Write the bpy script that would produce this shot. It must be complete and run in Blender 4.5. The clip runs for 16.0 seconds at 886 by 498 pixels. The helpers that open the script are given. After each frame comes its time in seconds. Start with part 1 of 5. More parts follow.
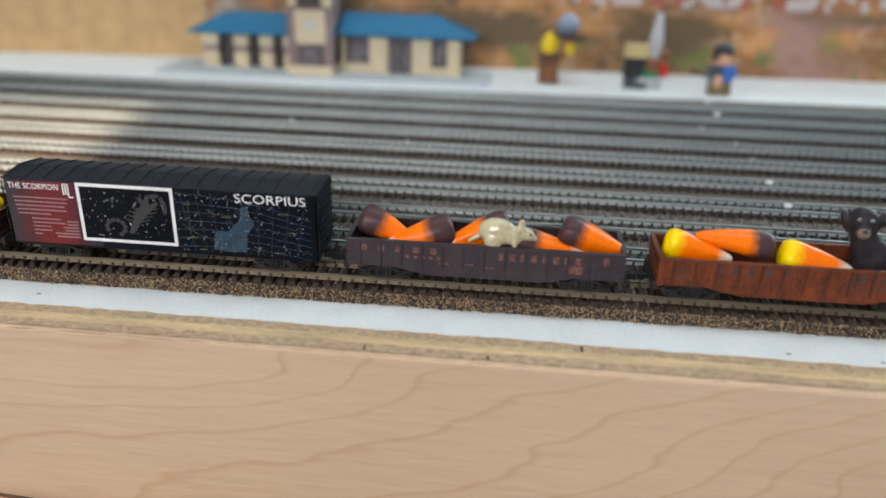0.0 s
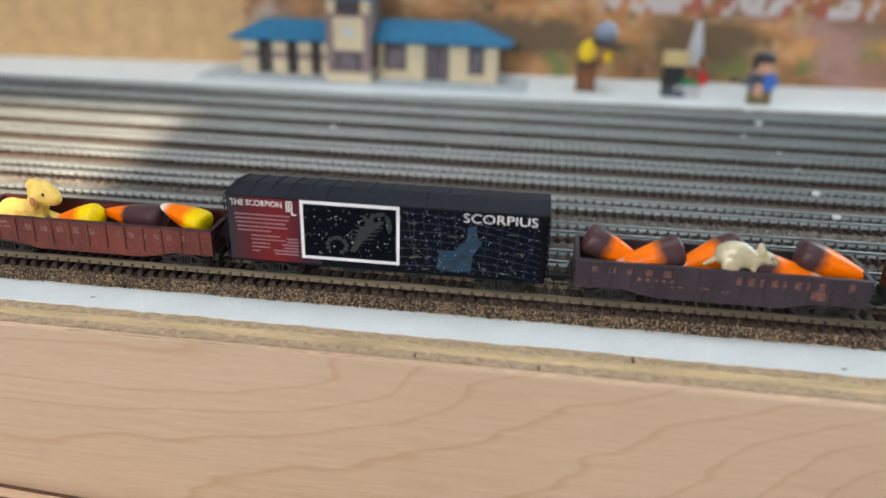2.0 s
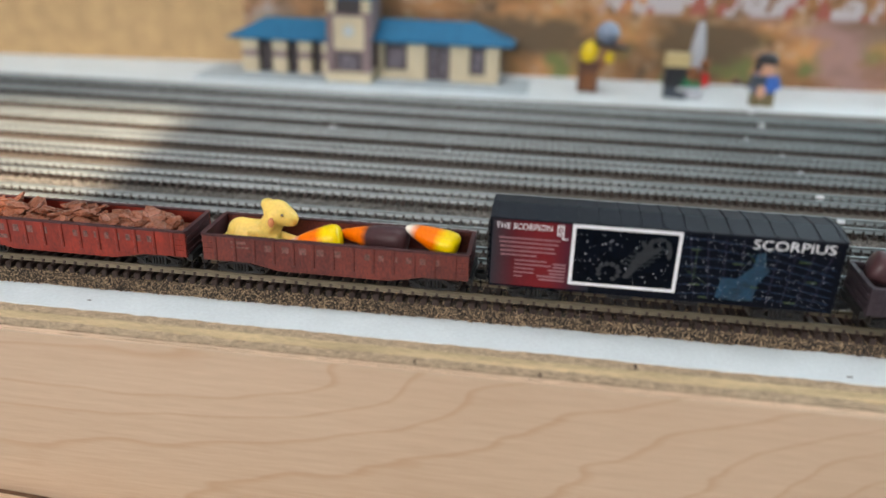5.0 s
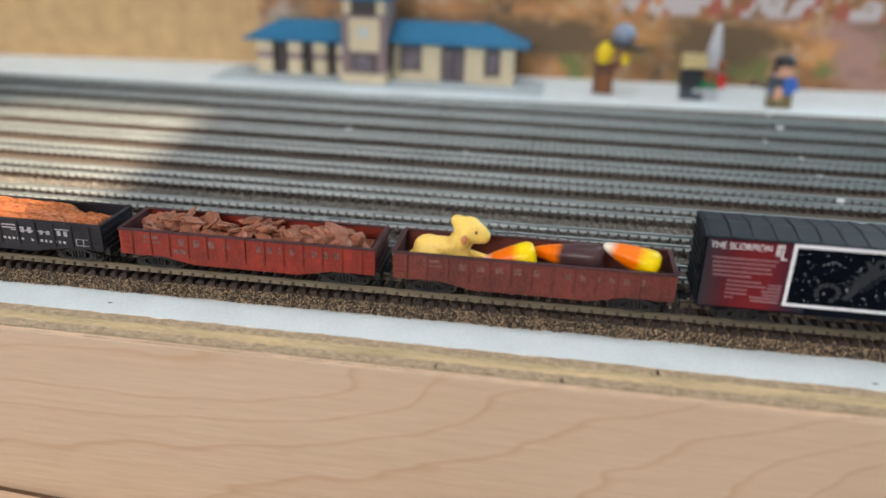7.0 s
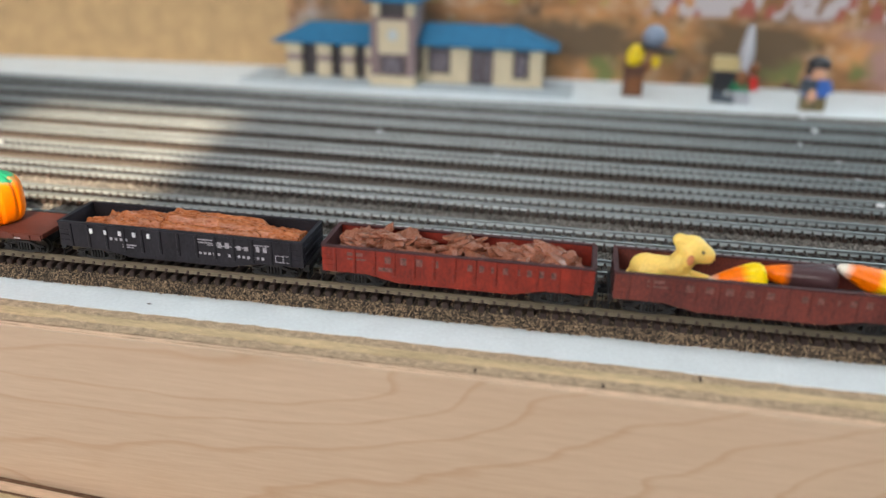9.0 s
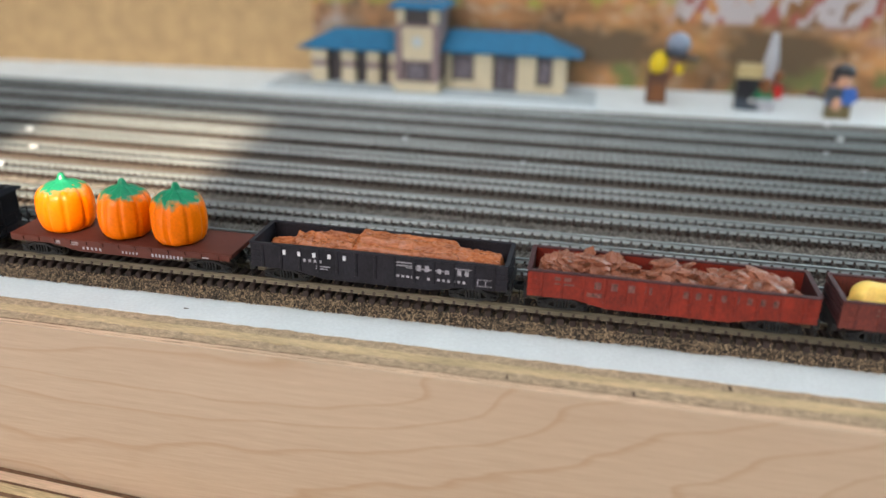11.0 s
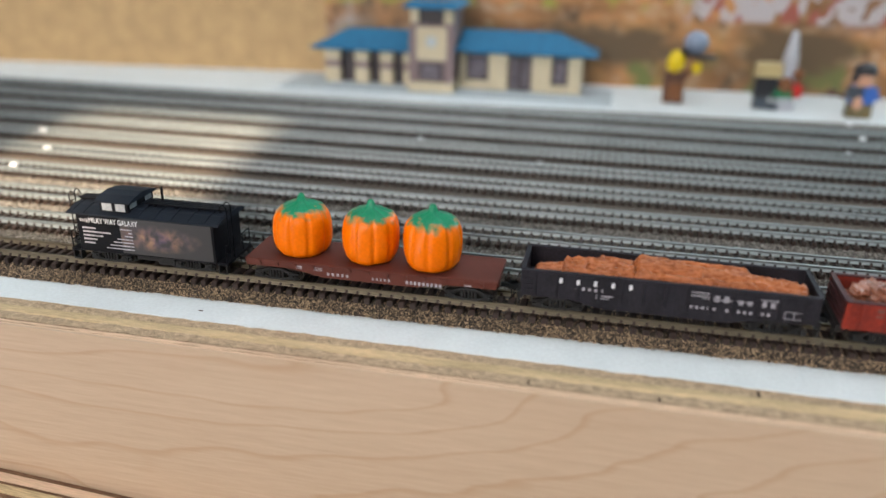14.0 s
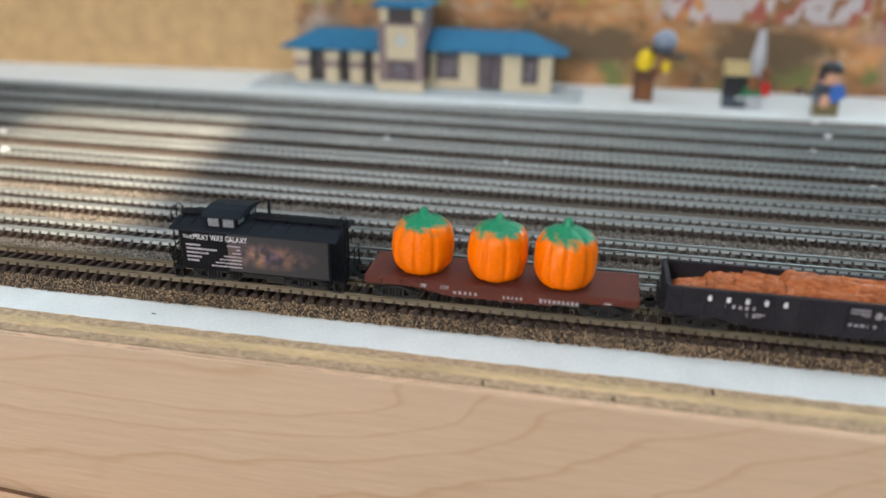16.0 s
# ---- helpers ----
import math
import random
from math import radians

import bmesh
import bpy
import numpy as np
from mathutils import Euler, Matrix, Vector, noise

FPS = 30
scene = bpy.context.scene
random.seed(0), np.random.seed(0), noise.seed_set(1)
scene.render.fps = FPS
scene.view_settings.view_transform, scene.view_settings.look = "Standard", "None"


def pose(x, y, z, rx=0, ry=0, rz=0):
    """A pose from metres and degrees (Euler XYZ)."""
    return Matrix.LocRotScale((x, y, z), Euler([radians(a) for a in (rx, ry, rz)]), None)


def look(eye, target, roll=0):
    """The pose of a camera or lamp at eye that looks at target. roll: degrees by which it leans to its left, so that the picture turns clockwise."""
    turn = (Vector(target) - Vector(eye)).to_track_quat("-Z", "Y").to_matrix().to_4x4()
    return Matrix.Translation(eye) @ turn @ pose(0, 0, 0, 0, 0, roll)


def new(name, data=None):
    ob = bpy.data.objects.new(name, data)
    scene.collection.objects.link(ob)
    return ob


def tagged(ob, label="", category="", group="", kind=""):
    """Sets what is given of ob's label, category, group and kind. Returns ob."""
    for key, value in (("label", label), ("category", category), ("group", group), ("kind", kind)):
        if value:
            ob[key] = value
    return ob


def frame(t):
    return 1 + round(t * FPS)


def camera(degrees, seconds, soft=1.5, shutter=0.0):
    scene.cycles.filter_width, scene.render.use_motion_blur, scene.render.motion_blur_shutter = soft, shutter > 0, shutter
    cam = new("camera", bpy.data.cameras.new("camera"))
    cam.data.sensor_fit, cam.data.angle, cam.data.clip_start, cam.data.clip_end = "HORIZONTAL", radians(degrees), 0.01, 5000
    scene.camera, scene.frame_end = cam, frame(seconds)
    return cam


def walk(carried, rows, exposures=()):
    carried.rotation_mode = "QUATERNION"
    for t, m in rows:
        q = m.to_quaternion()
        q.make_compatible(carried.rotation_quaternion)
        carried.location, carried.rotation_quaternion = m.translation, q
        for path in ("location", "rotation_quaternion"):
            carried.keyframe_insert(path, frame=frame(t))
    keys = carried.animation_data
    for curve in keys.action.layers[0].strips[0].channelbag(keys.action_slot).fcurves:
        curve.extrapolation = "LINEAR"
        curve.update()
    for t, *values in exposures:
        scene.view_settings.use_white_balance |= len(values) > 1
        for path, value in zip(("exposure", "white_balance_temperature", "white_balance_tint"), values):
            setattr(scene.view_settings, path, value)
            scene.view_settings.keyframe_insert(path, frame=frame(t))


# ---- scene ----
cam = camera(59.7, 16.0)
PATH = [
    (0, (-0.022, -0.224, 0.116), (-0.197, 1.597, -0.694), 1.5),
    (0.5, (-0.024, -0.225, 0.117), (-0.217, 1.595, -0.69), 1.4),
    (1, (-0.026, -0.225, 0.118), (-0.233, 1.595, -0.685), 1.3),
    (1.5, (-0.028, -0.225, 0.117), (-0.251, 1.595, -0.683), 1.4),
    (2, (-0.03, -0.225, 0.117), (-0.267, 1.593, -0.682), 1.4),
    (2.5, (-0.033, -0.226, 0.118), (-0.279, 1.59, -0.683), 1.4),
    (3, (-0.034, -0.228, 0.118), (-0.284, 1.588, -0.682), 1.4),
    (3.5, (-0.034, -0.227, 0.118), (-0.283, 1.588, -0.684), 1.5),
    (6, (-0.029, -0.22, 0.117), (-0.26, 1.598, -0.684), 1.7),
    (6.5, (-0.032, -0.221, 0.117), (-0.278, 1.596, -0.683), 1.6),
    (7, (-0.034, -0.221, 0.118), (-0.296, 1.592, -0.684), 1.5),
    (7.5, (-0.037, -0.222, 0.118), (-0.314, 1.589, -0.686), 1.5),
    (8, (-0.038, -0.221, 0.118), (-0.328, 1.587, -0.686), 1.4),
    (8.5, (-0.038, -0.22, 0.118), (-0.338, 1.587, -0.685), 1.3),
    (9, (-0.04, -0.221, 0.118), (-0.352, 1.586, -0.681), 1.2),
    (9.5, (-0.041, -0.223, 0.12), (-0.363, 1.582, -0.68), 1.2),
    (12, (-0.046, -0.225, 0.121), (-0.412, 1.576, -0.668), 1.0),
    (12.5, (-0.046, -0.224, 0.12), (-0.416, 1.576, -0.67), 0.9),
    (13, (-0.047, -0.223, 0.119), (-0.422, 1.575, -0.673), 0.8),
    (13.5, (-0.048, -0.223, 0.119), (-0.427, 1.574, -0.673), 0.8),
    (14, (-0.048, -0.221, 0.119), (-0.427, 1.577, -0.671), 0.8),
    (14.5, (-0.046, -0.219, 0.117), (-0.421, 1.579, -0.673), 0.8),
    (15, (-0.043, -0.219, 0.118), (-0.409, 1.583, -0.67), 0.8),
    (15.5, (-0.041, -0.217, 0.117), (-0.393, 1.587, -0.671), 0.9),
    (16, (-0.04, -0.217, 0.118), (-0.377, 1.59, -0.671), 0.9),
]
walk(cam, [(t, look(eye, target, roll)) for t, eye, target, roll in PATH])
cam.data.dof.use_dof = True
cam.data.dof.focus_distance = 0.262
cam.data.dof.aperture_fstop = 5.6

# ---------------------------------------------------------------- light
SPEED = 0.02755          # train, metres per second
MM = 0.001
RAIL = 0.0075            # rail top above the white board

world = bpy.data.worlds.new("sky")
scene.world = world
world.use_nodes = True
wt = world.node_tree
sky = wt.nodes.new("ShaderNodeTexSky")
sky.sky_type = "NISHITA"
sky.sun_disc = False
sky.sun_elevation = radians(33)
sky.sun_rotation = radians(173)
wt.nodes["Background"].inputs[1].default_value = 0.1
wt.links.new(sky.outputs[0], wt.nodes["Background"].inputs[0])

sun = new("sun", bpy.data.lights.new("sun", "SUN"))
sun.data.energy = 3.9
sun.data.angle = radians(0.6)
sun.data.color = (1.0, 0.80, 0.56)
sun.matrix_world = look((0.0, -2.05, 1.4265), (-0.285, 0.147, 0.0))


def area_lamp(name, eye, target, sx, sy, watts, colour):
    lamp = bpy.data.lights.new(name, "AREA")
    lamp.shape, lamp.size, lamp.size_y, lamp.energy, lamp.color = "RECTANGLE", sx, sy, watts, colour
    ob = new(name, lamp)
    ob.matrix_world = look(eye, target)
    return ob


# Broad fill lamps, added out of view to light the layout evenly.
area_lamp("window_light", (-0.45, -1.97, 0.82), (-0.1, 0.0, 0.1), 1.9, 0.7, 15.5, (1.0, 0.915, 0.885))
# Fill lamp below board height: added to brighten the fascia, not the yard.
area_lamp("glass_door_light", (-1.45, -1.97, -0.30), (-0.2, 0.0, -0.05), 0.8, 1.0, 5.4, (1.0, 0.92, 0.87))
area_lamp("east_window_light", (1.2, -1.97, 0.82), (0.0, 0.1, 0.1), 1.2, 0.7, 1.2, (0.95, 0.95, 1.0))
# Bluish lamp added behind the backdrop for the cool reflections in the rails.
area_lamp("north_window_light", (0.87, 1.28, 0.70), (0.4, 0.0, 0.0), 1.9, 0.8, 10.5, (0.74, 0.92, 1.0))
# Overhead fill added under the ceiling for even reflections on the rails.
area_lamp("ceiling_light", (0.2, 0.1, 1.52), (0.2, 0.1, 0.0), 1.2, 0.5, 2.4, (0.90, 0.96, 1.0))
scene.view_settings.exposure = 1.9


# ---------------------------------------------------------------- materials
def node(nt, kind, **at):
    n = nt.nodes.new(kind)
    for k, v in at.items():
        n.inputs[k.replace("_", " ")].default_value = v
    return n


def surface(name, colour, rough=0.6, metal=0.0, vary=0.18, size=4.0, grain=0.6, bump=0.25, dark=None,
            stretch=(1, 1, 1), random=0.0, coat=0.0, sss=0.0, spec=0.5):
    """colour with blotches of `size` mm and grain of `grain` mm, with fine relief."""
    m = bpy.data.materials.new(name)
    m.use_nodes = True
    nt = m.node_tree
    b = nt.nodes["Principled BSDF"]
    tc = nt.nodes.new("ShaderNodeTexCoord")
    mp = nt.nodes.new("ShaderNodeMapping")
    mp.inputs["Scale"].default_value = stretch
    nt.links.new(tc.outputs["Object"], mp.inputs[0])
    big = node(nt, "ShaderNodeTexNoise", Scale=1000.0 / size, Detail=3.0)
    fine = node(nt, "ShaderNodeTexNoise", Scale=1000.0 / grain, Detail=2.0)
    for n in (big, fine):
        nt.links.new(mp.outputs[0], n.inputs["Vector"])
    mix = nt.nodes.new("ShaderNodeMix")
    mix.data_type = "RGBA"
    dk = dark or tuple(c * (1 - 1.6 * vary) for c in colour)
    lt = tuple(min(1, c * (1 + 1.2 * vary)) for c in colour)
    mix.inputs[6].default_value, mix.inputs[7].default_value = (*dk, 1), (*lt, 1)
    add = nt.nodes.new("ShaderNodeMath")
    add.operation = "ADD"
    half = nt.nodes.new("ShaderNodeMath")
    half.operation = "MULTIPLY"
    half.inputs[1].default_value = 0.5
    nt.links.new(big.outputs["Fac"], add.inputs[0])
    nt.links.new(fine.outputs["Fac"], add.inputs[1])
    nt.links.new(add.outputs[0], half.inputs[0])
    ramp = nt.nodes.new("ShaderNodeMapRange")
    ramp.inputs[1].default_value, ramp.inputs[2].default_value = 0.32, 0.68
    nt.links.new(half.outputs[0], ramp.inputs[0])
    fac = ramp.outputs[0]
    if random:
        info = nt.nodes.new("ShaderNodeObjectInfo")
        geo = nt.nodes.new("ShaderNodeNewGeometry")
        s = nt.nodes.new("ShaderNodeMath")
        s.operation = "ADD"
        nt.links.new(info.outputs["Random"], s.inputs[0])
        nt.links.new(geo.outputs["Random Per Island"], s.inputs[1])
        fr = nt.nodes.new("ShaderNodeMath")
        fr.operation = "FRACT"
        nt.links.new(s.outputs[0], fr.inputs[0])
        mm = nt.nodes.new("ShaderNodeMix")
        mm.inputs[0].default_value = random
        nt.links.new(fac, mm.inputs[2])
        nt.links.new(fr.outputs[0], mm.inputs[3])
        fac = mm.outputs[0]
    nt.links.new(fac, mix.inputs[0])
    nt.links.new(mix.outputs[2], b.inputs["Base Color"])
    b.inputs["Metallic"].default_value = metal
    b.inputs["Specular IOR Level"].default_value = spec
    rr = nt.nodes.new("ShaderNodeMapRange")
    rr.inputs[3].default_value, rr.inputs[4].default_value = max(0.05, rough - 0.1), min(1, rough + 0.12)
    nt.links.new(fine.outputs["Fac"], rr.inputs[0])
    nt.links.new(rr.outputs[0], b.inputs["Roughness"])
    if coat:
        b.inputs["Coat Weight"].default_value, b.inputs["Coat Roughness"].default_value = coat, 0.25
    if sss:
        b.inputs["Subsurface Weight"].default_value = sss
        b.inputs["Subsurface Radius"].default_value = (0.004, 0.002, 0.001)
        b.inputs["Subsurface Scale"].default_value = 0.5
    if bump:
        bp = nt.nodes.new("ShaderNodeBump")
        bp.inputs["Strength"].default_value = bump
        bp.inputs["Distance"].default_value = grain * MM * 0.4
        nt.links.new(fine.outputs["Fac"], bp.inputs["Height"])
        nt.links.new(bp.outputs[0], b.inputs["Normal"])
    return m


def banded(name, stops, axis="Z", rough=0.35, wobble=0.0006, sss=0.25, soft=0.0004, bump=0.3, grain=1.5):
    """Colour bands along an object axis: stops are (upper end in metres, colour)."""
    m = bpy.data.materials.new(name)
    m.use_nodes = True
    nt = m.node_tree
    b = nt.nodes["Principled BSDF"]
    tc = nt.nodes.new("ShaderNodeTexCoord")
    sep = nt.nodes.new("ShaderNodeSeparateXYZ")
    nz = node(nt, "ShaderNodeTexNoise", Scale=350.0, Detail=2.0)
    nt.links.new(tc.outputs["Object"], sep.inputs[0])
    nt.links.new(tc.outputs["Object"], nz.inputs["Vector"])
    off = nt.nodes.new("ShaderNodeMath")
    off.operation = "MULTIPLY_ADD"
    off.inputs[1].default_value = wobble * 4
    nt.links.new(nz.outputs["Fac"], off.inputs[0])
    nt.links.new(sep.outputs[axis], off.inputs[2])
    last = None
    for (end, col), (_, nxt) in zip(stops, stops[1:]):
        mr = nt.nodes.new("ShaderNodeMapRange")
        mr.inputs[1].default_value, mr.inputs[2].default_value = end - soft + 2 * wobble, end + soft + 2 * wobble
        nt.links.new(off.outputs[0], mr.inputs[0])
        mx = nt.nodes.new("ShaderNodeMix")
        mx.data_type = "RGBA"
        if last:
            nt.links.new(last, mx.inputs[6])
        else:
            mx.inputs[6].default_value = (*col, 1)
        mx.inputs[7].default_value = (*nxt, 1)
        nt.links.new(mr.outputs[0], mx.inputs[0])
        last = mx.outputs[2]
    spots = node(nt, "ShaderNodeTexNoise", Scale=900.0, Detail=3.0)
    nt.links.new(tc.outputs["Object"], spots.inputs["Vector"])
    hv = nt.nodes.new("ShaderNodeHueSaturation")
    vr = nt.nodes.new("ShaderNodeMapRange")
    vr.inputs[3].default_value, vr.inputs[4].default_value = 0.8, 1.15
    nt.links.new(spots.outputs["Fac"], vr.inputs[0])
    nt.links.new(vr.outputs[0], hv.inputs["Value"])
    nt.links.new(last, hv.inputs["Color"])
    nt.links.new(hv.outputs[0], b.inputs["Base Color"])
    b.inputs["Roughness"].default_value = rough
    b.inputs["Subsurface Weight"].default_value = 0.0
    b.inputs["Specular IOR Level"].default_value = 0.14
    b.inputs["Coat Weight"].default_value, b.inputs["Coat Roughness"].default_value = 0.12 if bump > 0.1 else 0.0, 0.14
    b.inputs["Subsurface Radius"].default_value = (0.003, 0.0012, 0.0006)
    b.inputs["Subsurface Scale"].default_value = 0.5
    bp = nt.nodes.new("ShaderNodeBump")
    bp.inputs["Strength"].default_value = bump
    bp.inputs["Distance"].default_value = 0.0003
    bn = node(nt, "ShaderNodeTexNoise", Scale=1000.0 / grain, Detail=2.0)
    nt.links.new(tc.outputs["Object"], bn.inputs["Vector"])
    nt.links.new(bn.outputs["Fac"], bp.inputs["Height"])
    nt.links.new(bp.outputs[0], b.inputs["Normal"])
    return m


def birch(name):
    """Pale birch face veneer: long figure lines that wander along x, and fine pores."""
    m = bpy.data.materials.new(name)
    m.use_nodes = True
    nt = m.node_tree
    b = nt.nodes["Principled BSDF"]
    tc = nt.nodes.new("ShaderNodeTexCoord")
    mp = nt.nodes.new("ShaderNodeMapping")
    mp.inputs["Scale"].default_value = (0.20, 1.0, 0.8)
    nt.links.new(tc.outputs["Object"], mp.inputs[0])
    warp = node(nt, "ShaderNodeTexNoise", Scale=30.0, Detail=3.5, Roughness=0.42)
    nt.links.new(mp.outputs[0], warp.inputs["Vector"])
    sep = nt.nodes.new("ShaderNodeSeparateXYZ")
    nt.links.new(tc.outputs["Object"], sep.inputs[0])
    level = nt.nodes.new("ShaderNodeMath")
    level.operation = "MULTIPLY"
    level.inputs[1].default_value = 75.0
    nt.links.new(sep.outputs["Z"], level.inputs[0])
    past = nt.nodes.new("ShaderNodeMath")
    past.operation = "ADD"
    past.inputs[1].default_value = 0.21
    nt.links.new(sep.outputs["X"], past.inputs[0])
    kept = nt.nodes.new("ShaderNodeMath")
    kept.operation = "MAXIMUM"
    kept.inputs[1].default_value = 0.0
    nt.links.new(past.outputs[0], kept.inputs[0])
    rise = nt.nodes.new("ShaderNodeMath")
    rise.operation = "MULTIPLY"
    nt.links.new(kept.outputs[0], rise.inputs[0])
    nt.links.new(kept.outputs[0], rise.inputs[1])
    slant = nt.nodes.new("ShaderNodeMath")
    slant.operation = "MULTIPLY_ADD"
    slant.inputs[1].default_value = -85.0
    nt.links.new(rise.outputs[0], slant.inputs[0])
    nt.links.new(level.outputs[0], slant.inputs[2])
    rings = nt.nodes.new("ShaderNodeMath")
    rings.operation = "MULTIPLY_ADD"
    rings.inputs[1].default_value = 5.0
    nt.links.new(warp.outputs["Fac"], rings.inputs[0])
    nt.links.new(slant.outputs[0], rings.inputs[2])
    fr = nt.nodes.new("ShaderNodeMath")
    fr.operation = "FRACT"
    nt.links.new(rings.outputs[0], fr.inputs[0])
    line = nt.nodes.new("ShaderNodeValToRGB")
    e = line.color_ramp.elements
    e[0].position, e[0].color = 0.0, (0, 0, 0, 1)
    e[1].position, e[1].color = 1.0, (0, 0, 0, 1)
    k = e.new(0.84)
    k.color = (0.10, 0.10, 0.10, 1)
    k = e.new(0.95)
    k.color = (0.75, 0.75, 0.75, 1)
    nt.links.new(fr.outputs[0], line.inputs[0])
    mp2 = nt.nodes.new("ShaderNodeMapping")
    mp2.inputs["Scale"].default_value = (0.06, 1.0, 1.0)
    nt.links.new(tc.outputs["Object"], mp2.inputs[0])
    fibre = node(nt, "ShaderNodeTexNoise", Scale=900.0, Detail=4.0, Roughness=0.7)
    nt.links.new(mp2.outputs[0], fibre.inputs["Vector"])
    blot = node(nt, "ShaderNodeTexNoise", Scale=14.0, Detail=3.0)
    nt.links.new(mp.outputs[0], blot.inputs["Vector"])
    base = nt.nodes.new("ShaderNodeMix")
    base.data_type = "RGBA"
    base.inputs[6].default_value, base.inputs[7].default_value = (0.425, 0.29, 0.185, 1), (0.61, 0.455, 0.325, 1)
    ad = nt.nodes.new("ShaderNodeMath")
    ad.operation = "MULTIPLY_ADD"
    ad.inputs[1].default_value = 1.0
    nt.links.new(fibre.outputs["Fac"], ad.inputs[0])
    sb = nt.nodes.new("ShaderNodeMath")
    sb.operation = "MULTIPLY_ADD"
    sb.inputs[1].default_value, sb.inputs[2].default_value = 1.3, -0.67
    nt.links.new(blot.outputs["Fac"], sb.inputs[0])
    nt.links.new(sb.outputs[0], ad.inputs[2])
    nt.links.new(ad.outputs[0], base.inputs[0])
    fig = nt.nodes.new("ShaderNodeMix")
    fig.data_type = "RGBA"
    fig.inputs[7].default_value = (0.38, 0.21, 0.095, 1)
    nt.links.new(base.outputs[2], fig.inputs[6])
    half = nt.nodes.new("ShaderNodeMath")
    half.operation = "MULTIPLY"
    half.inputs[1].default_value = 0.50
    nt.links.new(line.outputs[0], half.inputs[0])
    nt.links.new(half.outputs[0], fig.inputs[0])
    nt.links.new(fig.outputs[2], b.inputs["Base Color"])
    b.inputs["Roughness"].default_value = 0.55
    bp = nt.nodes.new("ShaderNodeBump")
    bp.inputs["Strength"].default_value, bp.inputs["Distance"].default_value = 0.25, 0.0002
    nt.links.new(fibre.outputs["Fac"], bp.inputs["Height"])
    nt.links.new(bp.outputs[0], b.inputs["Normal"])
    return m


def scenery_print(name):
    """Printed desert hillside: ochre slopes, dark brown folds, green scrub low down, pale houses high up."""
    m = bpy.data.materials.new(name)
    m.use_nodes = True
    nt = m.node_tree
    b = nt.nodes["Principled BSDF"]
    tc = nt.nodes.new("ShaderNodeTexCoord")
    sep = nt.nodes.new("ShaderNodeSeparateXYZ")
    nt.links.new(tc.outputs["Object"], sep.inputs[0])

    def noise_fac(scale, lo, hi, stretch=(1, 1, 1), detail=4.0):
        mp = nt.nodes.new("ShaderNodeMapping")
        mp.inputs["Scale"].default_value = stretch
        nt.links.new(tc.outputs["Object"], mp.inputs[0])
        n = node(nt, "ShaderNodeTexNoise", Scale=scale, Detail=detail)
        nt.links.new(mp.outputs[0], n.inputs["Vector"])
        r = nt.nodes.new("ShaderNodeMapRange")
        r.inputs[1].default_value, r.inputs[2].default_value = lo, hi
        nt.links.new(n.outputs["Fac"], r.inputs[0])
        return r.outputs[0]

    def along(axis, lo, hi):
        r = nt.nodes.new("ShaderNodeMapRange")
        r.inputs[1].default_value, r.inputs[2].default_value = lo, hi
        nt.links.new(sep.outputs[axis], r.inputs[0])
        return r.outputs[0]

    def times(a, c):
        k = nt.nodes.new("ShaderNodeMath")
        k.operation = "MULTIPLY"
        nt.links.new(a, k.inputs[0])
        nt.links.new(c, k.inputs[1])
        return k.outputs[0]

    def blend(fac, a, c):
        k = nt.nodes.new("ShaderNodeMix")
        k.data_type = "RGBA"
        nt.links.new(fac, k.inputs[0])
        for s, v in ((6, a), (7, c)):
            if isinstance(v, tuple):
                k.inputs[s].default_value = (*v, 1)
            else:
                nt.links.new(v, k.inputs[s])
        return k.outputs[2]

    col = blend(noise_fac(24, 0.40, 0.60, (0.6, 1, 1.6)), (0.24, 0.115, 0.045), (0.56, 0.27, 0.10))
    col = blend(noise_fac(80, 0.52, 0.66, (0.8, 1, 1.2)), col, (0.50, 0.33, 0.20))
    col = blend(noise_fac(60, 0.56, 0.68, (1.2, 1, 0.8)), col, (0.12, 0.075, 0.04))
    col = blend(times(noise_fac(26, 0.48, 0.62, (0.7, 1, 1.5)), along("X", 0.30, 0.42)), col, (0.36, 0.21, 0.18))
    col = blend(times(noise_fac(30, 0.45, 0.6), along("X", 0.14, 0.02)), col, (0.40, 0.33, 0.29))
    col = blend(times(noise_fac(34, 0.5, 0.62), along("Z", 0.05, 0.016)), col, (0.15, 0.17, 0.05))
    col = blend(times(noise_fac(9, 0.5, 0.6, (1, 1, 2)), along("Z", 0.075, 0.045)), col, (0.13, 0.085, 0.045))
    mp = nt.nodes.new("ShaderNodeMapping")
    mp.inputs["Scale"].default_value = (1.0, 1.0, 0.55)
    nt.links.new(tc.outputs["Object"], mp.inputs[0])
    cells = nt.nodes.new("ShaderNodeTexVoronoi")
    cells.distance = "CHEBYCHEV"
    cells.inputs["Scale"].default_value = 150.0
    nt.links.new(mp.outputs[0], cells.inputs["Vector"])
    pick = nt.nodes.new("ShaderNodeSeparateColor")
    nt.links.new(cells.outputs["Color"], pick.inputs[0])

    def chosen(channel, lo, hi):
        r = nt.nodes.new("ShaderNodeMapRange")
        r.inputs[1].default_value, r.inputs[2].default_value = lo, hi
        nt.links.new(pick.outputs[channel], r.inputs[0])
        return r.outputs[0]

    town = times(along("Z", 0.049, 0.053), along("X", 0.27, 0.29))
    col = blend(times(chosen(1, 0.60, 0.62), town), col, (0.34, 0.10, 0.07))
    col = blend(times(chosen(0, 0.62, 0.66), town), col, (0.48, 0.44, 0.45))
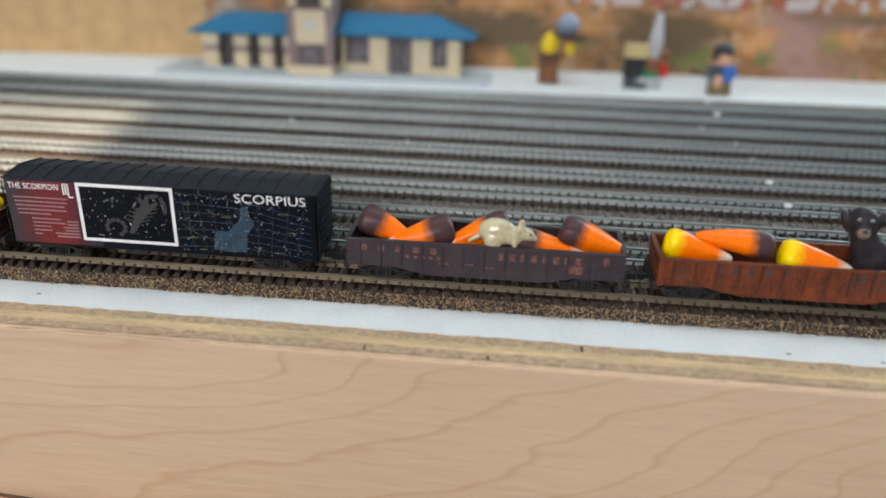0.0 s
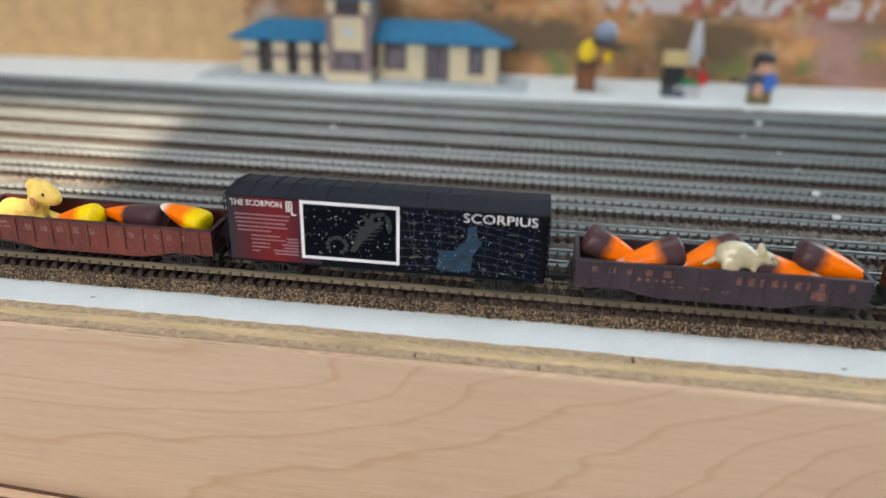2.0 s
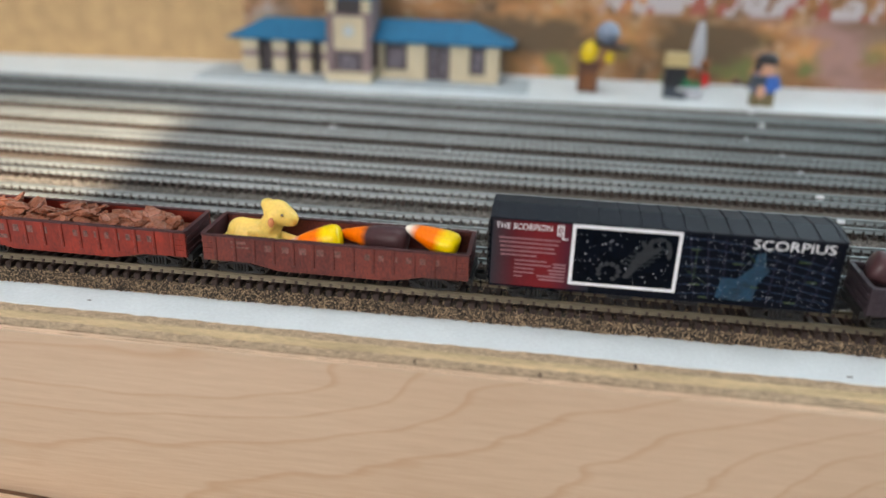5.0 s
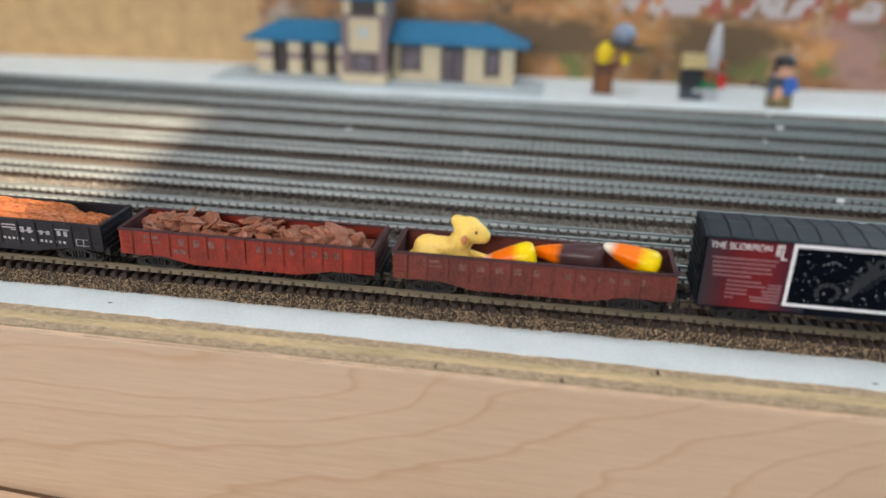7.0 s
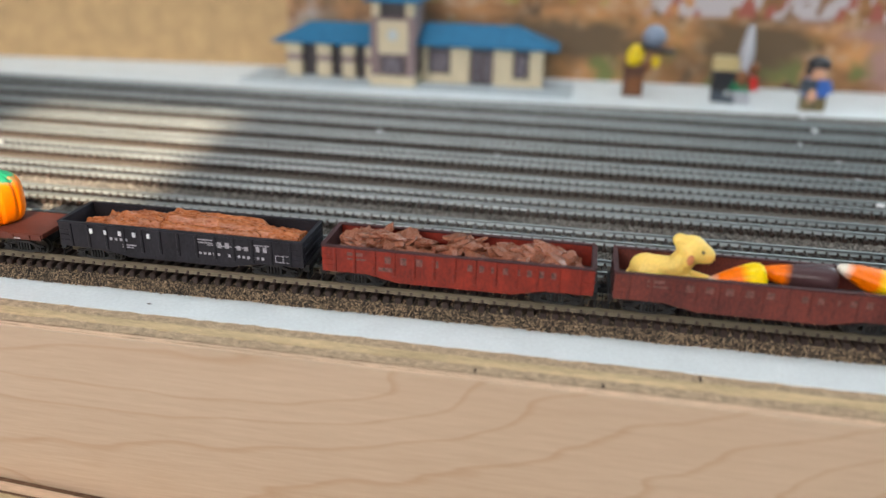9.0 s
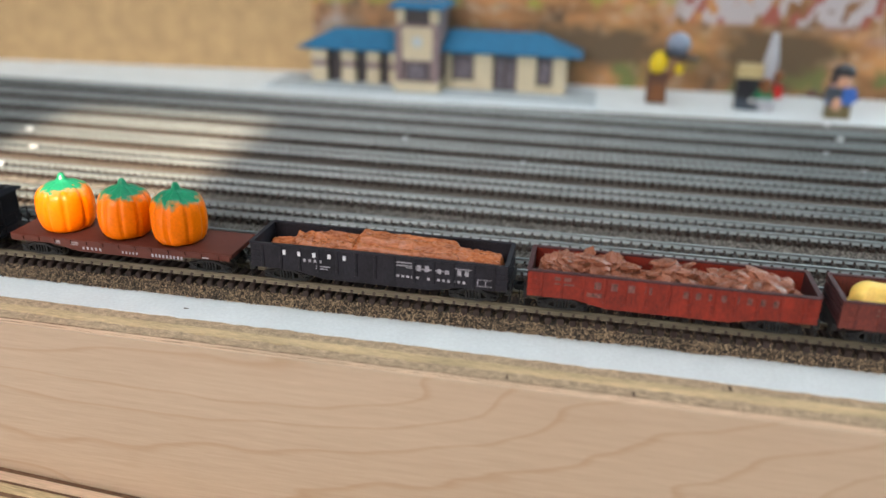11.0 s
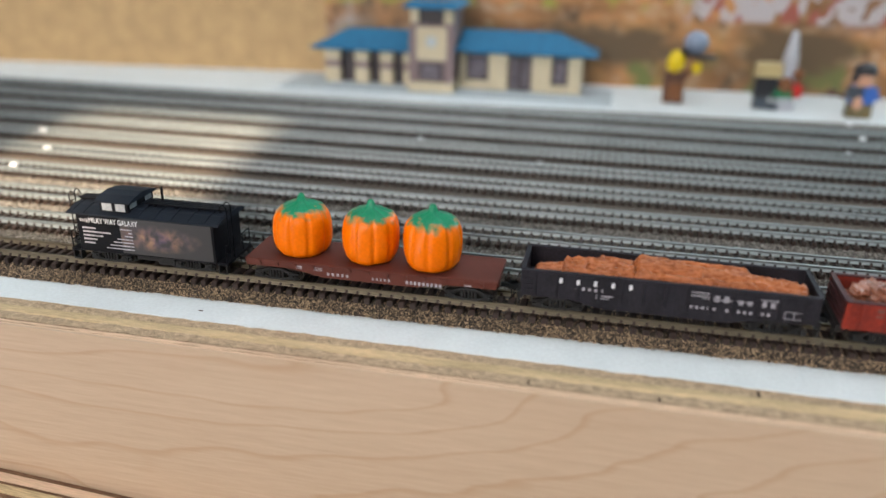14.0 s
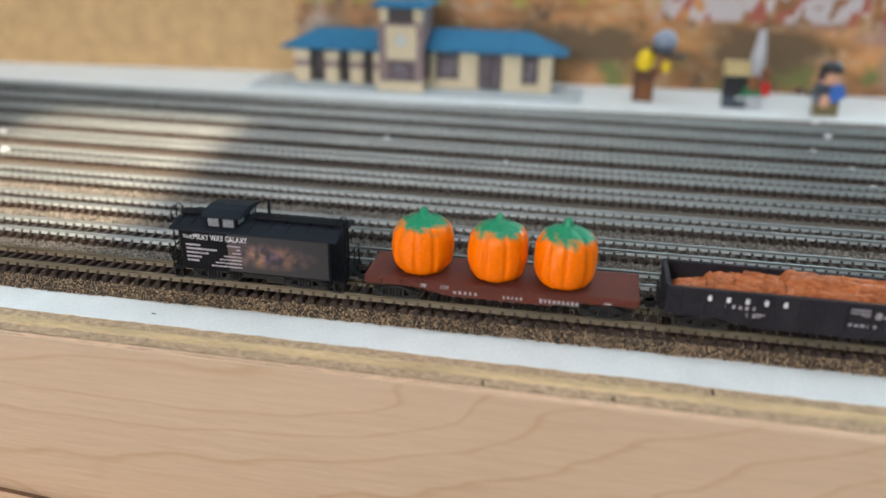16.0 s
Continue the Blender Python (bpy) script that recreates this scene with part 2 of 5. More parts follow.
    col = blend(times(noise_fac(40, 0.5, 0.58), times(along("Z", 0.054, 0.060), along("X", 0.30, 0.27))), col, (0.34, 0.33, 0.05))
    nt.links.new(col, b.inputs["Base Color"])
    b.inputs["Roughness"].default_value = 0.45
    return m


M_WHITE = surface("white_paint", (0.735, 0.785, 0.80), 0.6, vary=0.06, size=18, grain=1.2, bump=0.12)
M_BIRCH = birch("birch_veneer")
M_PLY_END = surface("ply_end_grain", (0.47, 0.345, 0.225), 0.9, vary=0.34, size=1.4, grain=0.35, bump=1.0, stretch=(0.6, 1, 1))
M_PLY_LONG = surface("ply_long_grain", (0.62, 0.465, 0.265), 0.8, vary=0.26, size=4, grain=0.45, bump=0.8, stretch=(0.12, 1, 1))
M_PLY_DARK = surface("ply_glue_line", (0.19, 0.10, 0.055), 0.85, vary=0.3, size=5, grain=0.5, bump=0.6, stretch=(0.2, 1, 1))
M_PLY_SKIN = surface("ply_skin", (0.72, 0.51, 0.35), 0.8, vary=0.15, size=5, grain=0.5, bump=0.4, stretch=(0.1, 1, 1))
M_HOLE = surface("dark_split", (0.05, 0.03, 0.02), 0.9)
M_RAIL = surface("nickel_rail", (0.275, 0.305, 0.308), 0.50, metal=1.0, vary=0.12, size=7, grain=0.4, bump=0.08, stretch=(0.2, 1, 1))
M_RAIL_MAIN = surface("tarnished_rail", (0.165, 0.14, 0.10), 0.58, metal=1.0, vary=0.15, size=7, grain=0.4, bump=0.1, stretch=(0.2, 1, 1))
M_TIE = surface("brown_plastic_tie", (0.045, 0.031, 0.026), 0.24, vary=0.25, size=2, grain=0.4, bump=0.05, random=0.3, spec=1.0)
M_TIE_MAIN = surface("dark_brown_tie", (0.045, 0.029, 0.024), 0.6, vary=0.25, size=2, grain=0.4, bump=0.2, random=0.35, spec=0.25)
M_CORK = surface("dark_cork", (0.024, 0.02, 0.018), 0.95, vary=0.3, size=2, grain=0.5, bump=0.9, spec=0.3)
M_STONE = surface("brown_ballast", (0.60, 0.43, 0.27), 0.9, size=1.5, grain=0.3, bump=0.6, dark=(0.012, 0.010, 0.009), random=0.85, spec=0.3)
M_STONE_DARK = surface("dark_ballast", (0.085, 0.066, 0.050), 0.85, size=1.5, grain=0.3, bump=0.6, dark=(0.008, 0.007, 0.006), random=0.8, spec=0.35)
M_STONE_GREY = surface("grey_ballast", (0.27, 0.25, 0.225), 0.9, size=1.5, grain=0.3, bump=0.6, dark=(0.016, 0.014, 0.013), random=0.9, spec=0.3)
M_YARD = surface("grey_yard_ballast", (0.125, 0.105, 0.088), 0.95, vary=0.35, size=1.0, grain=0.5, bump=1.0, spec=0.3)
M_MARK = surface("white_marker", (0.75, 0.76, 0.78), 0.5, vary=0.05)
M_TAN = surface("tan_board", (0.50, 0.335, 0.165), 0.85, vary=0.16, size=14, grain=1.4, bump=0.3)
M_PRINT = scenery_print("scenery_print")
# Tint chosen for the bluish reflections in the rails; the walls stay unseen.
M_WALL = surface("blue_grey_wall", (0.37, 0.47, 0.51), 0.85, vary=0.04, size=300, grain=4, bump=0.1)
M_CEIL = surface("white_ceiling", (0.75, 0.75, 0.74), 0.9, vary=0.03, size=300, grain=4, bump=0.1)
M_FLOOR = surface("grey_floor", (0.22, 0.21, 0.20), 0.6, vary=0.1, size=200, grain=4, bump=0.1)
M_FRAME = surface("white_added_frame", (0.7, 0.7, 0.7), 0.5, vary=0.03, size=50, grain=2)

M_STEEL = surface("blackened_metal", (0.028, 0.027, 0.027), 0.45, metal=0.3, vary=0.3, size=2, grain=0.4, spec=0.12)
M_WHEEL = surface("dark_wheel", (0.06, 0.052, 0.045), 0.4, metal=0.8, vary=0.2, size=1, grain=0.3, spec=0.2)
M_COUPLER = surface("black_coupler", (0.012, 0.012, 0.013), 0.45, vary=0.2, spec=0.12)
M_GON_RED = surface("weathered_red_car", (0.235, 0.026, 0.014), 0.5, size=5, grain=0.5, dark=(0.115, 0.018, 0.013), bump=0.25, spec=0.22, stretch=(1, 1, 0.45))
M_GON_MAROON = surface("weathered_maroon_car", (0.155, 0.036, 0.026), 0.6, size=9, grain=0.5, dark=(0.055, 0.019, 0.018), bump=0.25, spec=0.22, stretch=(1, 1, 0.45))
M_RIM = surface("grimy_maroon_rim", (0.062, 0.022, 0.023), 0.55, vary=0.3, size=4, grain=0.5, bump=0.25, spec=0.25)
M_GON_BROWN = surface("dark_brown_car", (0.042, 0.031, 0.038), 0.55, vary=0.22, size=6, grain=0.5, bump=0.25, spec=0.22, stretch=(1, 1, 0.45))
M_GON_RUST = surface("rust_orange_car", (0.165, 0.038, 0.013), 0.6, size=3.5, grain=0.5, dark=(0.038, 0.014, 0.010), bump=0.3, spec=0.22, stretch=(1, 1, 0.45))
M_RUST_RIB = surface("dark_rust_rib", (0.085, 0.022, 0.010), 0.6, vary=0.3, size=3, grain=0.5, bump=0.2, spec=0.2)
M_GON_BLACK = surface("black_car", (0.022, 0.020, 0.025), 0.5, vary=0.25, size=6, grain=0.5, bump=0.2, spec=0.12, stretch=(1, 1, 0.45))
M_INSIDE = surface("dark_brown_interior", (0.040, 0.016, 0.014), 0.7, vary=0.3, size=4, grain=0.5, spec=0.22)
M_FLAT = surface("red_brown_flat", (0.098, 0.026, 0.017), 0.5, vary=0.14, size=8, grain=0.5, bump=0.2, spec=0.22)
M_BOX = surface("black_blue_boxcar", (0.005, 0.006, 0.010), 0.38, vary=0.2, size=9, grain=0.5, bump=0.1, spec=0.05)
M_ROOF = surface("charcoal_car_roof", (0.011, 0.012, 0.018), 0.55, vary=0.2, size=8, grain=0.5, bump=0.2, spec=0.2)
M_CAB = surface("black_caboose", (0.006, 0.006, 0.008), 0.42, vary=0.2, size=8, grain=0.5, bump=0.1, spec=0.07)
M_CABROOF = surface("blue_black_roof", (0.008, 0.011, 0.018), 0.6, vary=0.2, size=8, grain=0.5, bump=0.2, spec=0.2)
M_GLASS = surface("cloudy_window", (0.20, 0.21, 0.22), 0.12, vary=0.15, size=2, grain=1, bump=0.0)
M_INK = surface("white_lettering", (0.72, 0.72, 0.74), 0.5, vary=0.08, size=2, grain=0.4, bump=0.0)
M_INK_DIM = surface("worn_lettering", (0.15, 0.06, 0.05), 0.6, vary=0.6, size=1.2, grain=0.4, bump=0.0)
M_INK_GREY = surface("grey_lettering", (0.34, 0.32, 0.35), 0.55, vary=0.35, size=1.2, grain=0.4, bump=0.0)
M_INK_DARK = surface("dark_lettering", (0.055, 0.030, 0.026), 0.6, vary=0.3, size=1.2, grain=0.4, bump=0.0)
M_PINK = surface("pink_grey_print", (0.24, 0.12, 0.135), 0.5, vary=0.15, size=2, grain=0.4, bump=0.0)
M_NIGHT = surface("night_sky_print", (0.002, 0.003, 0.006), 0.35, vary=0.4, size=4, grain=1, bump=0.0, spec=0.06)
M_SCORP = surface("grey_print", (0.013, 0.015, 0.018), 0.45, vary=0.35, size=1.5, grain=0.4, bump=0.0)
M_BLUE = surface("blue_print", (0.002, 0.030, 0.060), 0.4, vary=0.6, dark=(0.003, 0.007, 0.013), size=3.4, grain=0.5, bump=0.0)
M_LINE = surface("blue_line_print", (0.010, 0.040, 0.10), 0.4, vary=0.2, bump=0.0)
M_PURPLE = surface("purple_line_print", (0.026, 0.016, 0.045), 0.4, vary=0.2, bump=0.0)
M_GREEN = surface("green_line_print", (0.05, 0.085, 0.02), 0.4, vary=0.2, bump=0.0)
M_LOAD = surface("cocoa_lump", (0.33, 0.125, 0.075), 0.28, size=2.8, grain=0.6, dark=(0.10, 0.028, 0.010), bump=0.5, random=0.5, spec=0.3)
M_LOAD2 = surface("caramel_slab", (0.41, 0.132, 0.045), 0.27, size=2.5, grain=0.7, dark=(0.19, 0.055, 0.018), bump=0.8, stretch=(0.4, 1, 1), spec=0.3)

M_RED_PANEL = banded("red_panel_print", [(-0.046, (0.030, 0.028, 0.034)), (-0.040, (0.085, 0.012, 0.016)), (-0.0285, (0.14, 0.013, 0.016)), (-0.024, (0.045, 0.012, 0.024)), (0.01, (0.020, 0.022, 0.030))],
                     axis="X", rough=0.38, wobble=0.0003, sss=0.0, soft=0.0035, bump=0.05)


def galaxy_print(name):
    """A dusty band of stars: orange and violet clouds, brightest along a line, fading to black."""
    m = bpy.data.materials.new(name)
    m.use_nodes = True
    nt = m.node_tree
    b = nt.nodes["Principled BSDF"]
    tc = nt.nodes.new("ShaderNodeTexCoord")
    mp = nt.nodes.new("ShaderNodeMapping")
    mp.inputs["Location"].default_value = (-0.18, 0, -2.24)
    mp.inputs["Scale"].default_value = (55, 0, 190)
    mp.inputs["Rotation"].default_value = (0, 0, 0)
    nt.links.new(tc.outputs["Object"], mp.inputs[0])
    g = nt.nodes.new("ShaderNodeTexGradient")
    g.gradient_type = "SPHERICAL"
    nt.links.new(mp.outputs[0], g.inputs[0])
    n = node(nt, "ShaderNodeTexNoise", Scale=330.0, Detail=5.0)
    n2 = node(nt, "ShaderNodeTexNoise", Scale=160.0, Detail=3.0)
    for k in (n, n2):
        nt.links.new(tc.outputs["Object"], k.inputs["Vector"])
    c = nt.nodes.new("ShaderNodeValToRGB")
    e = c.color_ramp.elements
    e[0].position, e[0].color = 0.38, (0.10, 0.05, 0.12, 1)
    e[1].position, e[1].color = 0.66, (0.36, 0.19, 0.10, 1)
    nt.links.new(n2.outputs["Fac"], c.inputs[0])
    r = nt.nodes.new("ShaderNodeMapRange")
    r.inputs[1].default_value, r.inputs[2].default_value = 0.34, 0.62
    nt.links.new(n.outputs["Fac"], r.inputs[0])
    k = nt.nodes.new("ShaderNodeMath")
    k.operation = "MULTIPLY"
    nt.links.new(g.outputs["Fac"], k.inputs[0])
    nt.links.new(r.outputs[0], k.inputs[1])
    mx = nt.nodes.new("ShaderNodeMix")
    mx.data_type = "RGBA"
    mx.inputs[6].default_value = (0.016, 0.015, 0.017, 1)
    nt.links.new(c.outputs[0], mx.inputs[7])
    nt.links.new(k.outputs[0], mx.inputs[0])
    nt.links.new(mx.outputs[2], b.inputs["Base Color"])
    b.inputs["Roughness"].default_value = 0.42
    return m


M_GALAXY = galaxy_print("galaxy_print")
ORANGE, WHITE_C, YELLOW, COCOA = (0.88, 0.17, 0.0), (0.76, 0.68, 0.58), (0.86, 0.60, 0.0), (0.066, 0.033, 0.036)
M_CORN = banded("candy_corn", [(0.0048, YELLOW), (0.0175, ORANGE), (0.03, WHITE_C)], wobble=0.0006, soft=0.0017, sss=0.2)
M_COCOA_CORN = banded("cocoa_candy_corn", [(0.0085, COCOA), (0.0195, ORANGE), (0.03, WHITE_C)], wobble=0.0006, soft=0.0017, sss=0.15)
M_CORN_SHORT = banded("short_candy_corn", [(0.0062, YELLOW), (0.0148, ORANGE), (0.03, WHITE_C)], wobble=0.0006, soft=0.0014, sss=0.2)
M_COCOA_LONG = banded("long_cocoa_corn", [(0.0140, COCOA), (0.03, ORANGE), (0.04, WHITE_C)], wobble=0.0006, soft=0.0012, sss=0.15)
M_COCOA_ORANGE = banded("cocoa_orange_corn", [(0.0075, COCOA), (0.03, ORANGE), (0.04, WHITE_C)], wobble=0.0006, soft=0.0017, sss=0.15)
M_PUMPKIN = banded("candy_pumpkin", [(0.0149, (0.86, 0.165, 0.0)), (0.03, (0.014, 0.215, 0.105))], wobble=0.0017, soft=0.0011, sss=0.15, rough=0.33)
M_RAT = surface("glossy_cream_plastic", (0.47, 0.41, 0.265), 0.2, vary=0.12, size=5, grain=1, bump=0.03, sss=0.15, coat=0.7)
M_DOG = surface("yellow_soft_plastic", (0.84, 0.57, 0.13), 0.5, vary=0.1, size=6, grain=0.8, bump=0.15, sss=0.2)
M_BLUSH = surface("reddish_blush", (0.62, 0.22, 0.08), 0.5, vary=0.2, size=3, grain=0.8)
M_BLACKDOG = surface("dark_brown_plastic", (0.026, 0.021, 0.025), 0.4, vary=0.2, size=4, grain=0.8, bump=0.1, spec=0.15)
M_TANMUZZLE = surface("grey_tan_muzzle", (0.19, 0.135, 0.11), 0.5, vary=0.2, size=3, grain=0.8)
M_EYE = surface("black_eye", (0.01, 0.01, 0.012), 0.2, vary=0.1, bump=0.0)
M_EYEWHITE = surface("pale_eye", (0.6, 0.6, 0.6), 0.3, vary=0.05, bump=0.0)

M_S_ROOF = surface("blue_shingle_roof", (0.010, 0.135, 0.27), 0.6, vary=0.15, size=6, grain=1.0, bump=0.5)
M_S_CREAM = surface("cream_station_wall", (0.60, 0.52, 0.36), 0.7, vary=0.08, size=9, grain=1.0)
M_S_STONE = surface("mauve_stone", (0.25, 0.185, 0.19), 0.8, vary=0.2, size=3, grain=1.0, bump=0.5)
M_S_GLASS = surface("station_window", (0.17, 0.15, 0.175), 0.25, vary=0.3, size=5, grain=2, bump=0.0)
M_S_DARK = surface("dark_trim_and_shade", (0.055, 0.045, 0.048), 0.6, vary=0.2)
M_S_BASE = surface("pale_grey_base", (0.46, 0.52, 0.55), 0.7, vary=0.1, size=8, grain=1.0)
D_YELLOW = surface("yellow_plastic", (0.75, 0.55, 0.006), 0.35, vary=0.04, bump=0.0)
D_BROWN = surface("brown_plastic", (0.19, 0.07, 0.022), 0.4, vary=0.08, bump=0.0)
D_DARKBROWN = surface("dark_brown_toy_plastic", (0.10, 0.042, 0.024), 0.4, vary=0.08, bump=0.0)
D_GREY = surface("blue_grey_plastic", (0.22, 0.27, 0.36), 0.35, vary=0.05, bump=0.0)
D_BLACK = surface("black_plastic", (0.020, 0.020, 0.024), 0.35, vary=0.05, bump=0.0)
D_TAN = surface("tan_plastic", (0.50, 0.40, 0.20), 0.4, vary=0.05, bump=0.0)
D_GREEN = surface("green_plastic", (0.008, 0.16, 0.065), 0.35, vary=0.05, bump=0.0)
D_RED = surface("red_plastic", (0.52, 0.022, 0.02), 0.35, vary=0.05, bump=0.0)
D_SKIN = surface("skin_tone_plastic", (0.62, 0.34, 0.22), 0.4, vary=0.05, bump=0.0)
D_BLUE = surface("blue_plastic", (0.045, 0.14, 0.47), 0.35, vary=0.05, bump=0.0)
D_OLIVE = surface("olive_plastic", (0.16, 0.125, 0.055), 0.4, vary=0.05, bump=0.0)
D_SLATE = surface("slate_plastic", (0.05, 0.065, 0.085), 0.4, vary=0.05, bump=0.0)
D_PALEGREY = surface("pale_grey_plastic", (0.42, 0.43, 0.47), 0.35, vary=0.05, bump=0.0)


# ---------------------------------------------------------------- mesh helpers (millimetres in, metres out)
def box(bm, x0, x1, y0, y1, z0, z1, m=0):
    vs = [bm.verts.new((x * MM, y * MM, z * MM)) for z in (z0, z1) for y in (y0, y1) for x in (x0, x1)]
    fs = []
    for q in ((0, 2, 3, 1), (4, 5, 7, 6), (0, 1, 5, 4), (2, 6, 7, 3), (1, 3, 7, 5), (0, 4, 6, 2)):
        f = bm.faces.new([vs[i] for i in q])
        f.material_index = m
        fs.append(f)
    return vs


def prism(bm, outline, y0, y1, m=0):
    """An outline in x and z, given counter-clockwise from the front, drawn out from y0 to y1."""
    a = [bm.verts.new((x * MM, y0 * MM, z * MM)) for x, z in outline]
    c = [bm.verts.new((x * MM, y1 * MM, z * MM)) for x, z in outline]
    n = len(a)
    fs = [bm.faces.new(a), bm.faces.new(c[::-1])]
    fs += [bm.faces.new((a[i], c[i], c[(i + 1) % n], a[(i + 1) % n])) for i in range(n)]
    for f in fs:
        f.material_index = m


def along_x(bm, outline, x0, x1, m=0):
    """An outline in y and z drawn out from x0 to x1."""
    a = [bm.verts.new((x0 * MM, y * MM, z * MM)) for y, z in outline]
    c = [bm.verts.new((x1 * MM, y * MM, z * MM)) for y, z in outline]
    n = len(a)
    fs = [bm.faces.new(a[::-1]), bm.faces.new(c)]
    fs += [bm.faces.new((a[i], a[(i + 1) % n], c[(i + 1) % n], c[i])) for i in range(n)]
    for f in fs:
        f.material_index = m


def tube(bm, p, q, r0, r1, m=0, seg=10):
    """A tapered rod from p to q."""
    p, q = Vector(p) * MM, Vector(q) * MM
    d = q - p
    mtx = Matrix.Translation((p + q) / 2) @ d.to_track_quat("Z", "Y").to_matrix().to_4x4()
    r = bmesh.ops.create_cone(bm, cap_ends=True, segments=seg, radius1=r0 * MM, radius2=r1 * MM, depth=d.length, matrix=mtx)
    for f in {f for v in r["verts"] for f in v.link_faces}:
        f.material_index = m


def blob(bm, c, s, m=0, turn=(0, 0, 0), u=16, v=10):
    """An ellipsoid at c with half axes s."""
    mtx = pose(c[0] * MM, c[1] * MM, c[2] * MM, *turn) @ Matrix.Diagonal((s[0] * MM, s[1] * MM, s[2] * MM, 1))
    r = bmesh.ops.create_uvsphere(bm, u_segments=u, v_segments=v, radius=1.0, matrix=mtx)
    for f in {f for w in r["verts"] for f in w.link_faces}:
        f.material_index = m


def soften(bm, width, seg=2):
    bmesh.ops.bevel(bm, geom=list(bm.edges), offset=width * MM, segments=seg, affect="EDGES", clamp_overlap=True)
    return bm


def mesh_of(name, bm, mats, smooth=None):
    me = bpy.data.meshes.new(name)
    bmesh.ops.recalc_face_normals(bm, faces=list(bm.faces))
    bm.to_mesh(me)
    bm.free()
    for m in mats if isinstance(mats, (list, tuple)) else [mats]:
        me.materials.append(m)
    if smooth is not None:
        for p in me.polygons:
            p.use_smooth = True
        if smooth < 180:
            me.set_sharp_from_angle(angle=radians(smooth))
    return me


def part(name, bm, material, parent=None, label="", smooth=None, at=None):
    ob = new(name, mesh_of(name, bm, material, smooth))
    if parent:
        ob.parent = parent
    if at:
        ob.matrix_local = at
    return tagged(ob, label)


def again(ob, m):
    """Another part on the same mesh."""
    o = new(ob.name, ob.data)
    o.parent = ob.parent
    o.matrix_local = m
    return o


def thing(name, label, category, group="", kind="", at=None):
    ob = new(name)
    ob.empty_display_size = 0.01
    if at:
        ob.matrix_world = at
    return tagged(ob, label, category, group, kind)


def lettering(name, words, x0, x1, z0, z1, y, material, parent, slant=0.0):
    """Words fitted into a box on a car's near side."""
    cu = bpy.data.curves.new(name, "FONT")
    cu.body, cu.extrude, cu.shear, cu.resolution_u = words, 0.0, slant, 3
    tmp = new(name, cu)
    dg = bpy.context.evaluated_depsgraph_get()
    me = bpy.data.meshes.new_from_object(tmp.evaluated_get(dg))
    bpy.data.objects.remove(tmp)
    co = np.array([v.co[:] for v in me.vertices])
    lo, hi = co.min(0), co.max(0)
    for v in me.vertices:
        v.co = ((x0 + (v.co.x - lo[0]) / (hi[0] - lo[0]) * (x1 - x0)) * MM, y * MM,
                (z0 + (v.co.y - lo[1]) / (hi[1] - lo[1]) * (z1 - z0)) * MM)
    me.materials.clear()
    me.materials.append(material)
    me.name = name
    ob = new(name, me)
    ob.parent = parent
    return ob


def bars(name, rows, y, material, parent, thick=0.05):
    """Small flat strips (x0, x1, z0, z1) on a near side, that stand for writing."""
    bm = bmesh.new()
    for x0, x1, z0, z1 in rows:
        box(bm, x0, x1, y, y + thick, z0, z1)
    return part(name, bm, material, parent)


RIDERS = []      # all that rolls with the train: (object, its pose at the start)
WHEELS = []


def rides(ob, m):
    ob.matrix_world = m
    RIDERS.append((ob, m))
    return ob


# ---------------------------------------------------------------- room
# Unseen shell, added to close off the sky and give the rails reflections.
def slab(name, x0, x1, y0, y1, z0, z1, material, label, category="wall"):
    bm = bmesh.new()
    box(bm, x0 * 1000, x1 * 1000, y0 * 1000, y1 * 1000, z0 * 1000, z1 * 1000)
    return tagged(part(name, bm, material), label, category, kind="structure")


slab("floor", -2.1, 2.1, -2.1, 1.4, -1.05, -0.95, M_FLOOR, "plain grey floor of the room", "floor")
slab("ceiling", -2.1, 2.1, -2.1, 1.4, 1.55, 1.65, M_CEIL, "plain white ceiling of the room", "ceiling")
slab("wall_west", -2.1, -2.0, -2.0, 1.3, -0.95, 1.55, M_WALL, "plain blue-grey painted room wall")
slab("wall_east", 2.0, 2.1, -2.0, 1.3, -0.95, 1.55, M_WALL, "plain blue-grey painted room wall")
# White frames added round the south and east fill lamps; the wall behind is solid.
for wx, ww in ((-0.45, 0.95), (1.2, 0.6)):
    ws = thing("window_3" if wx < 0 else "window_4", "added white frame round a fill lamp", "window", kind="structure", at=pose(wx, -1.995, 0.82))
    bm = bmesh.new()
    for d in ((-ww - 0.05, ww + 0.05, 0.36, 0.41), (-ww - 0.05, ww + 0.05, -0.41, -0.36), (-ww - 0.05, -ww - 0.005, -0.36, 0.36), (ww + 0.005, ww + 0.05, -0.36, 0.36)):
        box(bm, d[0] * 1000, d[1] * 1000, -3, 15, d[2] * 1000, d[3] * 1000)
    part("window_frame", bm, M_FRAME, ws)
# White frame added round the low fill lamp, out of view.
door = thing("door_1", "added white frame round the low fill lamp", "door", kind="structure", at=pose(-1.45, -1.995, 0))
bm = bmesh.new()
for d in ((-450, 450, 220, 280), (-450, 450, -945, -820), (-450, -405, -820, 220), (405, 450, -820, 220)):
    box(bm, d[0], d[1], -3, 15, d[2], d[3])
part("door_frame", bm, M_FRAME, door)
# Frame added round the north fill lamp, out of view.
w2 = thing("window_2", "added wide white frame round the north fill lamp, above the backdrop", "window", kind="structure", at=pose(0.87, 1.295, 0.70))
bm = bmesh.new()
